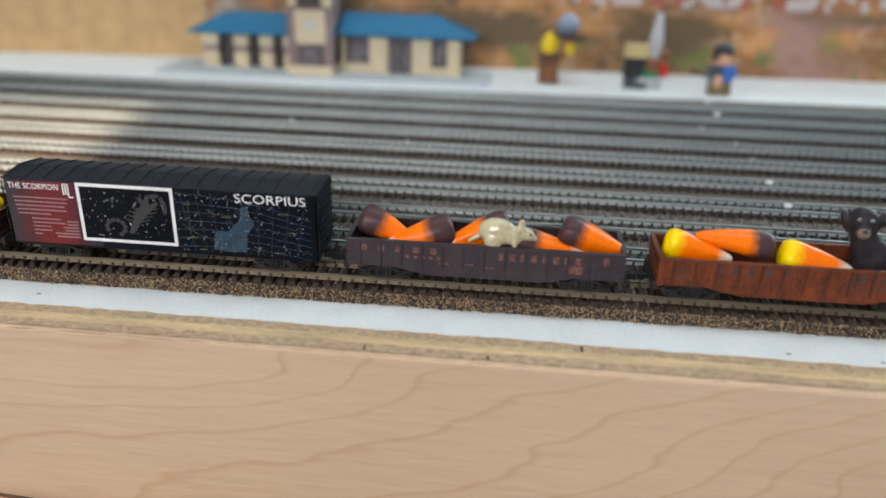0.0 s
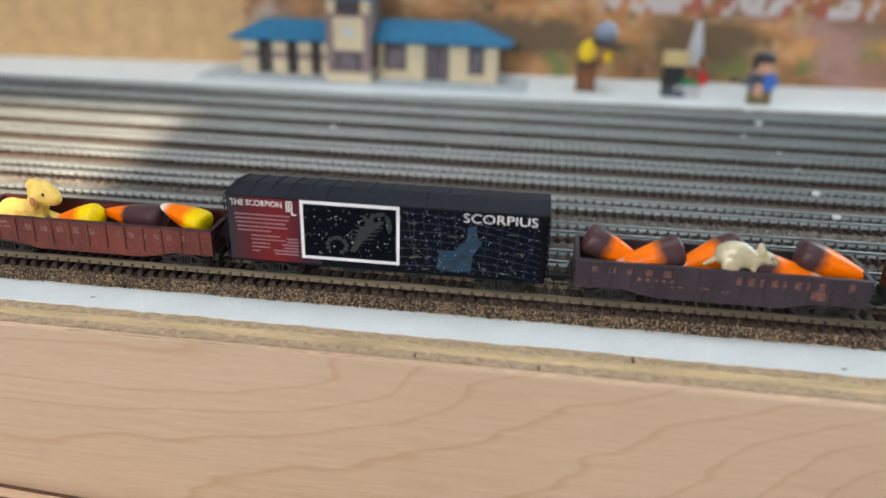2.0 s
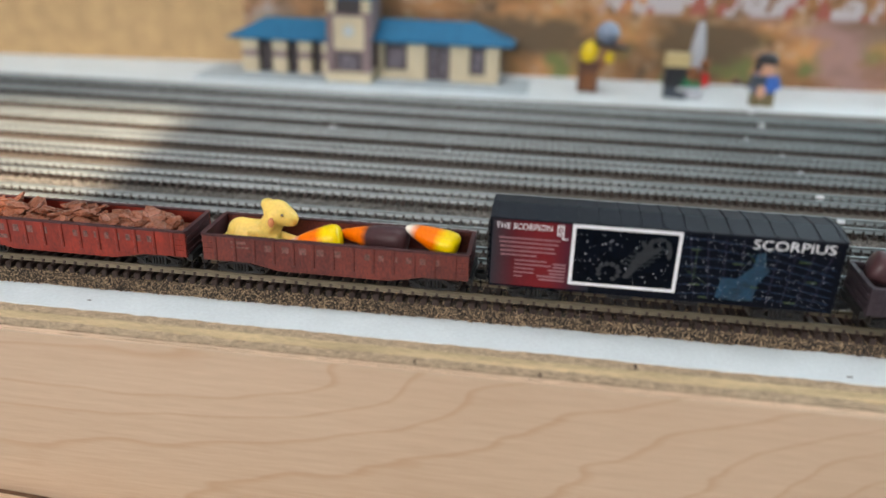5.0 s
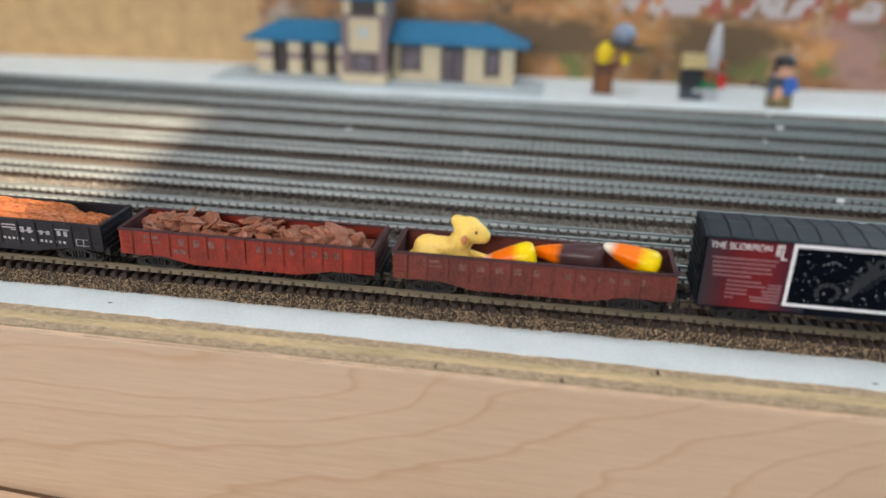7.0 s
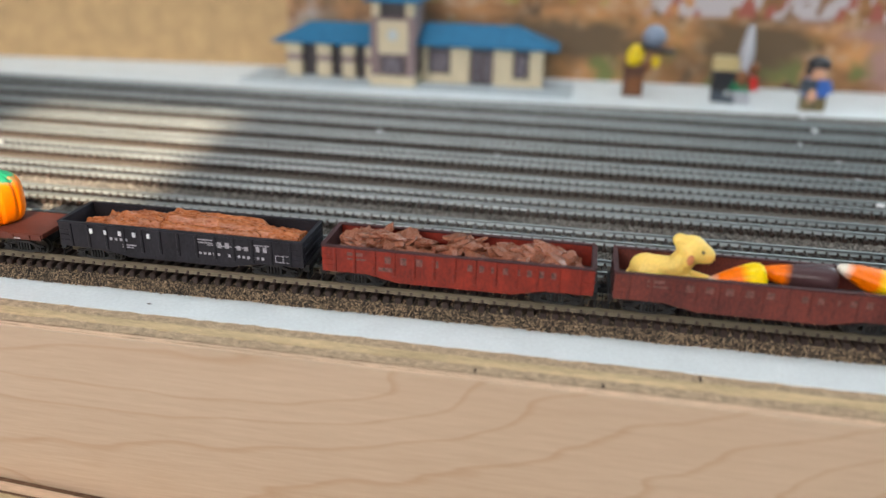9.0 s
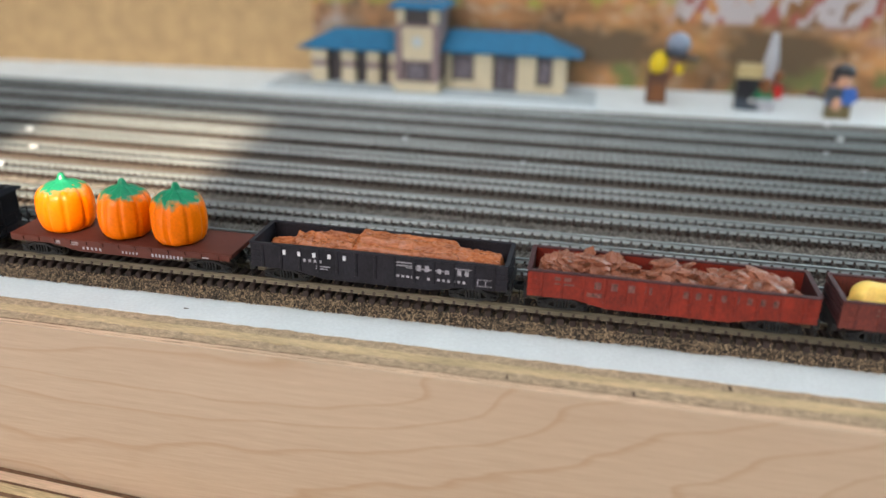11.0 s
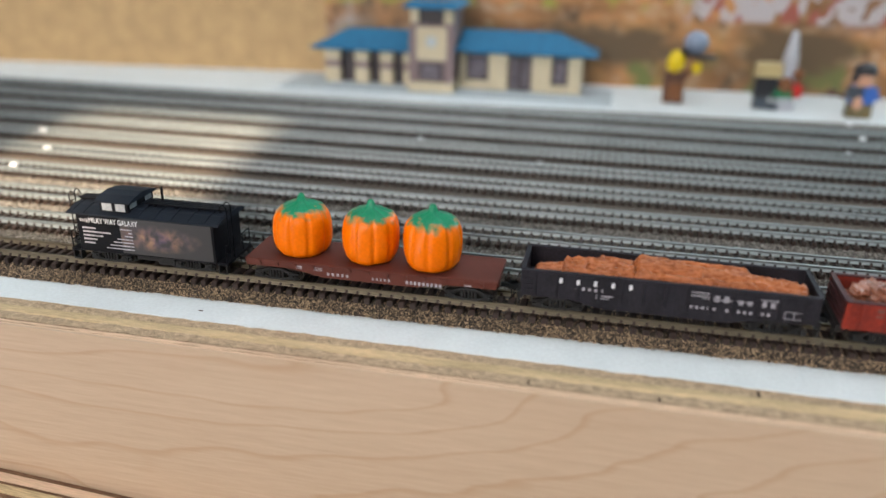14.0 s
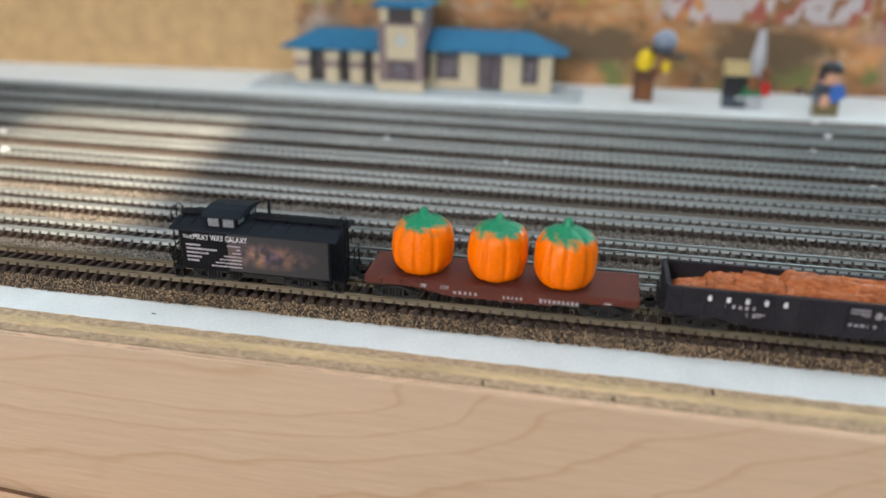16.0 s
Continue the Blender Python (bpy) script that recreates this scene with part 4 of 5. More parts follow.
def sideframe_mesh():
    """A cast truck side: arched top bar, dropped bottom bar, spring group and journal boxes."""
    bm = bmesh.new()
    prism(bm, ((-7.6, 1.6), (-5.2, 1.6), (-2.3, 0.9), (2.3, 0.9), (5.2, 1.6), (7.6, 1.6), (7.6, 2.4), (5, 2.5), (2.2, 1.7), (-2.2, 1.7), (-5, 2.5), (-7.6, 2.4)), -0.5, 0.5)
    prism(bm, ((-7.6, 2.9), (-5, 3.1), (-2, 4.3), (2, 4.3), (5, 3.1), (7.6, 2.9), (7.6, 3.6), (4.8, 4.1), (2, 5.1), (-2, 5.1), (-4.8, 4.1), (-7.6, 3.6)), -0.5, 0.5)
    for x in (-2.2, 2.2):
        box(bm, x - 0.35, x + 0.35, -0.5, 0.5, 1.4, 4.6)
    for x in (-1.1, 0, 1.1):
        tube(bm, (x, -0.15, 1.6), (x, -0.15, 4.4), 0.42, 0.42, seg=8)
    for x in (-5.5, 5.5):
        box(bm, x - 1.15, x + 1.15, -0.95, 0.5, 1.5, 3.7)
        tube(bm, (x, -1.2, 2.6), (x, -0.9, 2.6), 0.75, 0.85, seg=10)
    return mesh_of("sideframe", bm, M_STEEL)


def coupler_mesh():
    bm = bmesh.new()
    box(bm, 0, 3.2, -0.7, 0.7, 3.7, 4.9)
    prism(bm, ((2.6, 3.4), (4.8, 3.4), (5.1, 5.2), (2.6, 5.2)), -1.5, 1.3)
    box(bm, 4.4, 5.4, -1.6, -0.7, 3.3, 5.3)
    tube(bm, (3.4, -0.6, 3.6), (3.7, -1.2, 0.7), 0.18, 0.18, seg=6)
    tube(bm, (3.7, -1.2, 0.7), (3.0, -2.6, 0.5), 0.18, 0.18, seg=6)
    return mesh_of("coupler", bm, M_COUPLER)


WHEELSET, SIDEFRAME, COUPLER = wheelset_mesh(), sideframe_mesh(), coupler_mesh()


def running_gear(car, half, truck_at):
    """Two trucks with wheels, and a coupler at each end."""
    for s in (-1, 1):
        bm = bmesh.new()
        box(bm, -1.6, 1.6, -6.3, 6.3, 3.0, 4.6)
        tube(bm, (0, 0, 4.5), (0, 0, 6), 2, 2, seg=12)
        truck = part("truck", bm, M_STEEL, car, "black truck", at=pose(s * truck_at * MM, 0, 0))
        for y in (-1, 1):
            f = new("sideframe", SIDEFRAME)
            f.parent = truck
            f.matrix_local = pose(0, y * 6.9 * MM, 0, 0, 0, 0 if y < 0 else 180)
        for x in (-5.5, 5.5):
            w = new("wheelset", WHEELSET)
            w.parent = truck
            m = pose(x * MM, 0, 2.6 * MM)
            w.matrix_local = m
            WHEELS.append((w, m))
        c = new("coupler", COUPLER)
        c.parent = car
        c.matrix_local = pose(s * (half - 0.3) * MM, 0, 0, 0, 0, 0 if s > 0 else 180)


def gondola(x0, x1, paint, label, inside, ribs=13, group="gondola cars", rim=None, rib_paint=None):
    """A low-sided car with fish-belly sides; x0, x1 are its ends along the train in millimetres."""
    mid, h = (x0 + x1) / 2, (x1 - x0) / 2
    rim = rim or paint
    car = thing("gondola_car", label, "model wagon", group)
    rides(car, pose(mid * MM, 0, RAIL))
    bm = bmesh.new()
    box(bm, -h + 0.8, h - 0.8, -8.9, 8.9, 6.6, 7.6)
    part("floor", bm, inside, car, "dark car floor")
    bm = bmesh.new()
    box(bm, -h * 0.66, h * 0.66, -3, 3, 3.6, 6.6)
    part("centre_sill", bm, M_STEEL, car)
    for s in (-1, 1):
        bm = bmesh.new()
        out = ((-h, 6.1), (-h * 0.66, 6.1), (-h * 0.42, 4.0), (h * 0.42, 4.0), (h * 0.66, 6.1), (h, 6.1), (h, 14.3), (-h, 14.3))
        prism(bm, out, *((-9.75, -9.0) if s < 0 else (9.0, 9.75)))
        side = part("side", bm, paint, car)
        bm = bmesh.new()
        box(bm, -h - 0.2, h + 0.2, *((-10.1, -8.8) if s < 0 else (8.8, 10.1)), 14.3, 14.95)
        soften(bm, 0.15, 1)
        part("top_rail", bm, rim, side)
        bm = bmesh.new()
        box(bm, -0.5, 0.5, *((-10.15, -9.7) if s < 0 else (9.7, 10.15)), 6.2, 14.3)
        soften(bm, 0.15, 1)
        rib = mesh_of("rib", bm, rib_paint or paint)
        for i in range(ribs):
            o = new("rib", rib)
            o.parent = side
            o.matrix_local = pose((-h + 4.2 + i * (2 * h - 8.4) / (ribs - 1)) * MM, 0, 0)
        # grab irons near the ends
        for e in (-1, 1):
            bm = bmesh.new()
            for z in (8.5, 10.3, 12.1):
                tube(bm, (e * (h - 3.4), s * 10.15, z), (e * (h - 0.6), s * 10.15, z), 0.14, 0.14, seg=6)
            part("grab_irons", bm, paint, side)
    for e in (-1, 1):
        bm = bmesh.new()
        box(bm, *sorted((e * (h - 0.9), e * h)), -8.95, 8.95, 5.6, 14.3)
        for z in (7.6, 10.0, 12.4):
            box(bm, *sorted((e * (h - 0.05), e * (h + 0.45))), -8.6, 8.6, z - 0.4, z + 0.4)
        end = part("end", bm, rim, car)
        bm = bmesh.new()
        box(bm, *sorted((e * (h - 0.5), e * (h + 1.3))), -8.4, 8.4, 4.4, 6.6)
        for z in (3.0, 1.7):
            tube(bm, (e * (h + 0.8), -8.2, z), (e * (h + 0.8), -4.2, z), 0.22, 0.22, seg=6)
        for y in (-8.2, -4.2):
            tube(bm, (e * (h + 0.8), y, 1.7), (e * (h + 0.8), y, 4.6), 0.2, 0.2, seg=6)
        part("end_sill", bm, M_STEEL, car, "black end sill with step irons")
        bm = bmesh.new()
        box(bm, *sorted((e * (h - 1.0), e * (h + 0.4))), -8.75, 8.75, 14.3, 14.9)
        part("top_rail", bm, rim, end)
    running_gear(car, h, h - 11)
    return car


def mark_blocks(car, rows, material, y=-9.82, name="side_marking"):
    return bars(name, rows, y, material, car)


def word_blocks(x0, x1, z0, z1, n, gap=0.35):
    """A row of n plain blocks in place of a maker's lettering."""
    w = (x1 - x0) / n
    return [(x0 + i * w, x0 + i * w + w * (1 - gap) * 0.8, z0, z1) for i in range(n)]


# --- rust orange gondola with candy and a dark dog, leading
g1 = gondola(22.4, 106.9, M_GON_RUST, "weathered rust-orange gondola car carrying candy and a toy dog", M_INSIDE, rib_paint=M_RUST_RIB)
mark_blocks(g1, word_blocks(-26, -2, 11.0, 13.4, 5, 0.5) + word_blocks(12, 31, 10.6, 13.4, 6, 0.3) + word_blocks(12, 26, 8.6, 9.6, 6, 0.3) + [(-38, -33, 9, 9.5), (-38, -34, 11, 11.6)], M_INK_DARK)
# --- dark brown gondola with candy and a cream rat
g2 = gondola(-72.5, 12.3, M_GON_BROWN, "dark brown gondola car with faded lettering carrying candy", M_INSIDE)
mark_blocks(g2, word_blocks(-38, -11, 11.2, 13.2, 5, 0.55) + word_blocks(-24, -12, 9.4, 10.3, 5, 0.4) + word_blocks(4.5, 31, 10.6, 13.0, 8, 0.35) + [(25.5, 30, 7.6, 10.2), (36, 38, 11.0, 13.6), (-14, -10.5, 8.0, 8.5), (-7, -3, 8.2, 8.6), (0, 3, 7.6, 8.0)], M_INK_DIM)
# --- maroon gondola with a yellow dog
g3 = gondola(-272.8, -188.0, M_GON_MAROON, "weathered maroon gondola car with worn lettering carrying candy", M_INSIDE, rim=M_RIM)
mark_blocks(g3, word_blocks(-22, 6, 10.4, 12.6, 5, 0.5) + word_blocks(10, 36, 10.4, 12.4, 6, 0.5) + [(-33, -28, 12.2, 13.2), (-33, -27, 10.8, 11.4)], M_INK_DIM)
# --- red gondola with cocoa lumps
g4 = gondola(-362.9, -278.6, M_GON_RED, "weathered red gondola car with worn lettering and a lumpy load", M_INSIDE, rim=M_RIM)
mark_blocks(g4, word_blocks(-22, -2, 10.4, 12.8, 4, 0.5) + word_blocks(4, 33, 10.4, 12.6, 8, 0.5) + [(-34, -29, 12, 13.2), (-34, -28, 10.6, 11.2), (-24, -19, 7.6, 9.0)], M_INK_DIM)
# --- black gondola with a slab load
g5 = gondola(-453.8, -369.2, M_GON_BLACK, "black gondola car with white lettering and a tarpaulin-like load", M_GON_BLACK)
bars("side_marking", [(x, x + 0.95, 11.5, 13.0) for x in (-31.0, -25.9, -20.8, -15.7, -10.6)], -10.2, M_INK, g5, 0.42)
mark_blocks(g5, word_blocks(-26, -17, 9.6, 10.6, 5, 0.4) + [(-20, -16, 7.4, 7.8), (-20, -15, 8.2, 8.6)], M_INK_GREY)
mark_blocks(g5, [(7, 12, 12.6, 13.0), (7, 13.5, 11.6, 12.0), (10, 24, 11.0, 11.3)] + word_blocks(13.6, 18.8, 10.4, 12.4, 2, 0.35) + word_blocks(20.2, 25.2, 10.2, 11.6, 2, 0.35) + word_blocks(26.6, 31.4, 10.2, 12.0, 2, 0.35) + [(25, 31, 12.3, 12.6)], M_INK_GREY)
mark_blocks(g5, word_blocks(7, 15, 7.7, 8.5, 5, 0.3) + word_blocks(17, 30, 7.5, 8.4, 8, 0.35) + [(33, 38, 9.4, 9.6), (33, 38, 7.2, 7.4), (33, 33.2, 7.4, 9.4), (35.5, 35.7, 7.4, 9.4), (37.8, 38, 7.4, 9.4)], M_INK_GREY)

# --- boxcar
box_mid, bh = -131.8, 50.0
car = thing("box_car", "black boxcar with a printed star map and a framed scorpion picture", "model wagon")
rides(car, pose(box_mid * MM, 0, RAIL))
bm = bmesh.new()
box(bm, -bh, bh, -9.8, 9.8, 5.6, 28.0)
soften(bm, 0.25, 1)
body = part("body", bm, M_BOX, car)
bm = bmesh.new()
along_x(bm, ((-10.0, 27.7), (10.0, 27.7), (10.0, 28.2), (0.6, 29.4), (-0.6, 29.4), (-10.0, 28.2)), -bh - 0.3, bh + 0.3)
roof = part("roof", bm, M_ROOF, car, "ribbed charcoal roof")
bm = bmesh.new()
along_x(bm, ((-9.9, 28.15), (-9.95, 28.5), (0, 29.8), (9.95, 28.5), (9.9, 28.15)), -0.35, 0.35)
ribm = mesh_of("roof_rib", bm, M_ROOF)
for i in range(17):
    o = new("roof_rib", ribm)
    o.parent = roof
    o.matrix_local = pose((-bh + 1.0 + i * (2 * bh - 2) / 16) * MM, 0, 0)
for e in (-1, 1):
    bm = bmesh.new()
    box(bm, *sorted((e * bh, e * (bh + 0.15))), -9.3, 9.3, 6.4, 27.6)
    end = part("end", bm, M_BOX, car, "corrugated car end")
    bm = bmesh.new()
    tube(bm, (e * bh, -8.8, 0), (e * bh, 8.8, 0), 0.62, 0.62, seg=8)
    fold = mesh_of("corrugation", bm, M_BOX, 40)
    for i in range(9):
        o = new("corrugation", fold)
        o.parent = end
        o.matrix_local = pose(0, 0, (8 + i * 2.3) * MM)
    bm = bmesh.new()
    for y in (-9.9, -7.4):
        box(bm, *sorted((e * (bh + 0.5), e * (bh + 0.8))), y, y + 0.3, 6.5, 27)
    for i in range(9):
        box(bm, *sorted((e * (bh + 0.5), e * (bh + 0.8))), -9.9, -7.1, 7.5 + i * 2.3, 7.8 + i * 2.3)
    part("ladder", bm, M_COUPLER, end)
bm = bmesh.new()
box(bm, -bh + 10, bh - 10, -3, 3, 3.4, 6.0)
for x in (-14, 6):
    box(bm, x, x + 7, -7, -4, 3.2, 6.0)
part("underframe", bm, M_STEEL, car)
running_gear(car, bh, 36)
# printed side
bm = bmesh.new()
box(bm, -bh + 0.4, -20, -9.86, -9.8, 6.4, 27.4)
part("red_panel", bm, M_RED_PANEL, body, "dark red printed panel")
bm = bmesh.new()
box(bm, -25.6, 4.4, -9.92, -9.86, 8.9, 27.2)
sky_print = part("night_picture", bm, M_NIGHT, body, "framed night-sky picture")
bm = bmesh.new()
for d in ((-26.2, 5.1, 26.6, 27.7), (-26.2, 5.1, 8.3, 9.3), (-26.2, -25.2, 9.3, 26.6), (4.1, 5.1, 9.3, 26.6)):
    box(bm, d[0], d[1], -10.0, -9.86, d[2], d[3])
part("picture_frame", bm, M_INK, sky_print, "white picture frame")
rnd = random.Random(5)
bm = bmesh.new()
for _ in range(95):
    x, z, r = rnd.uniform(-24.8, 2.8), rnd.uniform(9.8, 25.4), rnd.choice((0.08, 0.11, 0.17))
    box(bm, x - r * 0.9, x + r * 0.9, -9.97, -9.92, z - r * 0.7, z + r * 0.7)
part("printed_stars", bm, M_INK, sky_print)
# the scorpion: segmented tail curling round to the body, legs and two claws
bm = bmesh.new()


def flat_disc(bm, x, z, rx, rz, turn=0.0):
    y = -9.99 - 0.00012 * len(bm.verts)
    c, s = math.cos(turn), math.sin(turn)
    pts = [(math.cos(a) * rx, math.sin(a) * rz) for a in np.linspace(0, 2 * math.pi, 14)[:-1]]
    prism(bm, [(x + p * c - q * s, z + p * s + q * c) for p, q in pts], y, y + 0.05)


for i in range(9):
    a = math.radians(200 - i * 32)
    flat_disc(bm, -14.5 + 3.2 * math.cos(a) - 0.3 * i * 0.2, 14.6 + 2.6 * math.sin(a) - 1.2, 0.8, 0.7)
for i in range(9):
    u = i / 8
    flat_disc(bm, -9.5 + 4.2 * u, 12.2 + 7.5 * u, 1.1 + 1.3 * u, 0.55, 0.9 - 0.9)
flat_disc(bm, -4.3, 20.2, 2.6, 1.8, 0.9)
for i in range(4):
    u = i / 3
    for s in (-1, 1):
        x, z = -7.2 + 3 * u, 15.5 + 4 * u
        prism(bm, [(x, z), (x + s * 4.2, z + 0.9), (x + s * 4.2, z + 1.25), (x, z + 0.45)][::s], -9.978 - 0.002 * i, -9.94)
for x, z, t in ((-3.6, 23.2, 1.3), (-5.2, 22.6, 2.2), (-1.2, 24.6, 0.2), (1.6, 22.8, -1.2), (2.0, 20.6, -1.6), (-1.5, 21.5, 0.6)):
    flat_disc(bm, x, z, 1.9, 0.75, t)
part("printed_scorpion", bm, M_SCORP, sky_print, "grey scorpion drawing")
lettering("title", "THE SCORPION", -48.6, -32.0, 24.7, 26.6, -9.93, M_INK, body)
bars("emblem", [(-30.6, -30.2, 23.4, 27), (-29.8, -29.4, 23.4, 27), (-29.0, -28.6, 22.4, 27), (-30.6, -28.6, 26.6, 27), (-28.6, -27.4, 22.4, 22.8)], -9.94, M_INK, body)
bars("small_print", [(-47.5 + 0.2 * i, (-29.5, -30, -31, -30.5, -36)[i], 21.6 - i * 1.35, 22.05 - i * 1.35) for i in range(5)], -9.93, M_PINK, body)
bars("small_print", [(-42.5, (-33, -31.5, -36.5, -36.5, -40)[i], 14.6 - i * 1.3, 15.0 - i * 1.3) for i in range(5)] + [((-31, -31, -32.5, -32, -35.5, -35)[i], -26.6 - 0.7, 14.0 - i * 1.05, 14.5 - i * 1.05) for i in range(6)], -9.93, M_PINK, body)
lettering("title", "SCORPIUS", 24.7, 47.0, 24.2, 27.1, -9.95, M_INK, body)
# star map: blue patch, grid arcs, links and stars
bm = bmesh.new()
for out in (((16.6, 8.0), (22, 7.4), (27.4, 7.8), (27.8, 13.6), (24, 14.6), (17.6, 14.2)), ((21.5, 14.0), (27.6, 13.2), (30.6, 17.6), (29.4, 19.4), (26, 18.8)), ((26.0, 18.6), (29.0, 19.0), (28.6, 23.2), (26.2, 22.6))):
    prism(bm, out, -9.83 - 0.0008 * out[0][0], -9.8)
part("star_map_patch", bm, M_BLUE, body, "blue patch of the star map")
for mat, kind in ((M_LINE, 0), (M_PURPLE, 1)):
    bm = bmesh.new()
    if kind == 0:
        for i in range(7):
            for k in range(22):
                x = 5.5 + k * 1.95
                f = lambda q: 9 + i * 2.7 - 0.0035 * (q - 20) ** 2 - 0.03 * i * (q - 20) * 0.6
                prism(bm, ((x, f(x)), (x + 1.95, f(x + 1.95)), (x + 1.95, f(x + 1.95) + 0.13), (x, f(x) + 0.13)), -9.9, -9.87)
    else:
        for i in range(9):
            for k in range(9):
                z = 7 + k * 2.2
                g = lambda q: 7 + i * 5 + (i - 4) * 0.045 * (q - 27)
                prism(bm, ((g(z), z), (g(z) + 0.13, z), (g(z + 2.2) + 0.13, z + 2.2), (g(z + 2.2), z + 2.2)), -9.905, -9.875)
    part("star_map_grid", bm, mat, body)
rnd = random.Random(11)
bm = bmesh.new()
pts = [(rnd.uniform(6, 46), rnd.uniform(7.5, 26)) for _ in range(16)]
for (x, z), (u, w) in zip(pts, pts[1:]):
    if abs(x - u) < 9:
        d = Vector((u - x, w - z)).normalized() * 0.055
        prism(bm, ((x - d.y, z + d.x), (x + d.y, z - d.x), (u + d.y, w - d.x), (u - d.y, w + d.x)), -9.92, -9.89)
for x, z in ((8, 22.5), (9, 11.5), (12, 7.6), (26, 12), (36, 8), (38, 21), (20, 19), (41, 15)):
    box(bm, x, x + rnd.uniform(1.8, 3.2), -9.93, -9.9, z, z + 0.34)
part("star_map_links", bm, M_GREEN, body)
bm = bmesh.new()
for _ in range(210):
    x, z, r = rnd.uniform(5.5, 48), rnd.uniform(7, 27), rnd.choice((0.07, 0.09, 0.13))
    box(bm, x - r, x + r, -9.94, -9.9, z - r * 0.7, z + r * 0.7)
part("star_map_stars", bm, M_INK, body)

# --- flat car
fl_mid, fh = -502.5, 41.6
car = thing("flat_car", "red-brown flat car with white lettering carrying candy pumpkins", "model wagon")
rides(car, pose(fl_mid * MM, 0, RAIL))
bm = bmesh.new()
box(bm, -fh, fh, -9.5, 9.5, 7.3, 9.0)
soften(bm, 0.15, 1)
deck = part("deck", bm, M_FLAT, car)
for s in (-1, 1):
    bm = bmesh.new()
    prism(bm, ((-fh + 0.5, 6.7), (-fh * 0.62, 6.7), (-fh * 0.36, 4.7), (fh * 0.36, 4.7), (fh * 0.62, 6.7), (fh - 0.5, 6.7), (fh - 0.5, 8.8), (-fh + 0.5, 8.8)), *((-9.9, -9.45) if s < 0 else (9.45, 9.9)))
    part("side_sill", bm, M_FLAT, car)
    bm = bmesh.new()
    prism(bm, ((-0.7, 7.3), (0.7, 7.3), (0.7, 8.6), (-0.7, 8.6)), *((-10.4, -9.85) if s < 0 else (9.85, 10.4)))
    tube(bm, (-0.35, s * 10.35, 8.0), (-0.35, s * 10.5, 8.0), 0.2, 0.2, seg=6)
    pocket = mesh_of("stake_pocket", bm, M_FLAT)
    for i in range(13):
        o = new("stake_pocket", pocket)
        o.parent = car
        o.matrix_local = pose((-fh + 5 + i * (2 * fh - 10) / 12) * MM, 0, 0)
bm = bmesh.new()
box(bm, -fh + 3, fh - 3, -3, 3, 3.4, 7.3)
part("centre_sill", bm, M_STEEL, car)
mark_blocks(car, word_blocks(-13.5, -5.5, 5.6, 6.6, 5, 0.4) + word_blocks(1.5, 8.0, 5.6, 6.5, 5, 0.4) + word_blocks(12.5, 24.5, 5.5, 6.7, 9, 0.3) + [(-24, -22, 6.9, 7.15), (-24, -22, 7.4, 8.0), (-18, -15, 6.9, 7.1), (-18, -15, 7.35, 7.55), (-18, -15, 7.8, 8.0), (31, 33.4, 6.9, 7.4)], M_INK_GREY, -9.96)
running_gear(car, fh, fh - 9.5)

# --- caboose
cb_mid, ch = -579.8, 25.2
car = thing("caboose", "black caboose with a printed galaxy band and an end ladder", "model wagon")
rides(car, pose(cb_mid * MM, 0, RAIL))
bm = bmesh.new()
box(bm, -ch, ch, -9.3, 9.3, 5.0, 19.0)
soften(bm, 0.2, 1)
body = part("body", bm, M_CAB, car)
bm = bmesh.new()
along_x(bm, ((-9.9, 18.4), (9.9, 18.4), (9.9, 18.9), (5, 20.2), (0, 20.7), (-5, 20.2), (-9.9, 18.9)), -ch - 3, ch + 2)
roof = part("roof", bm, M_CABROOF, car, "blue-black panelled roof")
bm = bmesh.new()
along_x(bm, ((-9.7, 18.9), (-9.7, 19.15), (-5, 20.45), (0, 20.95), (5, 20.45), (9.7, 19.15), (9.7, 18.9)), -0.25, 0.25)
seam = mesh_of("roof_seam", bm, M_CABROOF)
for x in (-26.5, -22, -2, 4, 10, 16, 22, 26.5):
    o = new("roof_seam", seam)
    o.parent = roof
    o.matrix_local = pose(x * MM, 0, 0)
bm = bmesh.new()
for y in (-1.6, 0, 1.6):
    box(bm, -3, ch + 2, y - 0.6, y + 0.6, 21.2, 21.6)
    box(bm, -ch - 3, -18, y - 0.6, y + 0.6, 21.2, 21.6)
for x in (0, 8, 16, 24, -20, -27):
    box(bm, x, x + 0.6, -2.2, 2.2, 20.4, 21.2)
part("roof_walk", bm, M_CAB, roof)
# cupola with its windows
bm = bmesh.new()
box(bm, -16.5, -6.0, -7.6, 7.6, 19.0, 23.2)
soften(bm, 0.2, 1)
cup = part("cupola", bm, M_CAB, car, "cupola with cloudy windows")
bm = bmesh.new()
along_x(bm, ((-8.5, 22.9), (8.5, 22.9), (8.5, 23.3), (4.2, 24.5), (0, 24.9), (-4.2, 24.5), (-8.5, 23.3)), -17.8, -4.7)
part("cupola_roof", bm, M_CABROOF, cup)
for x0, x1 in ((-15.6, -12.0), (-10.6, -7.0)):
    bm = bmesh.new()
    box(bm, x0, x1, -7.75, -7.6, 19.9, 22.5)
    part("window", bm, M_GLASS, cup)
for y0, y1 in ((-6.4, -2.6), (2.6, 6.4)):
    bm = bmesh.new()
    box(bm, -6.0, -5.85, y0, y1, 20.6, 22.6)
    part("window", bm, M_GLASS, cup)
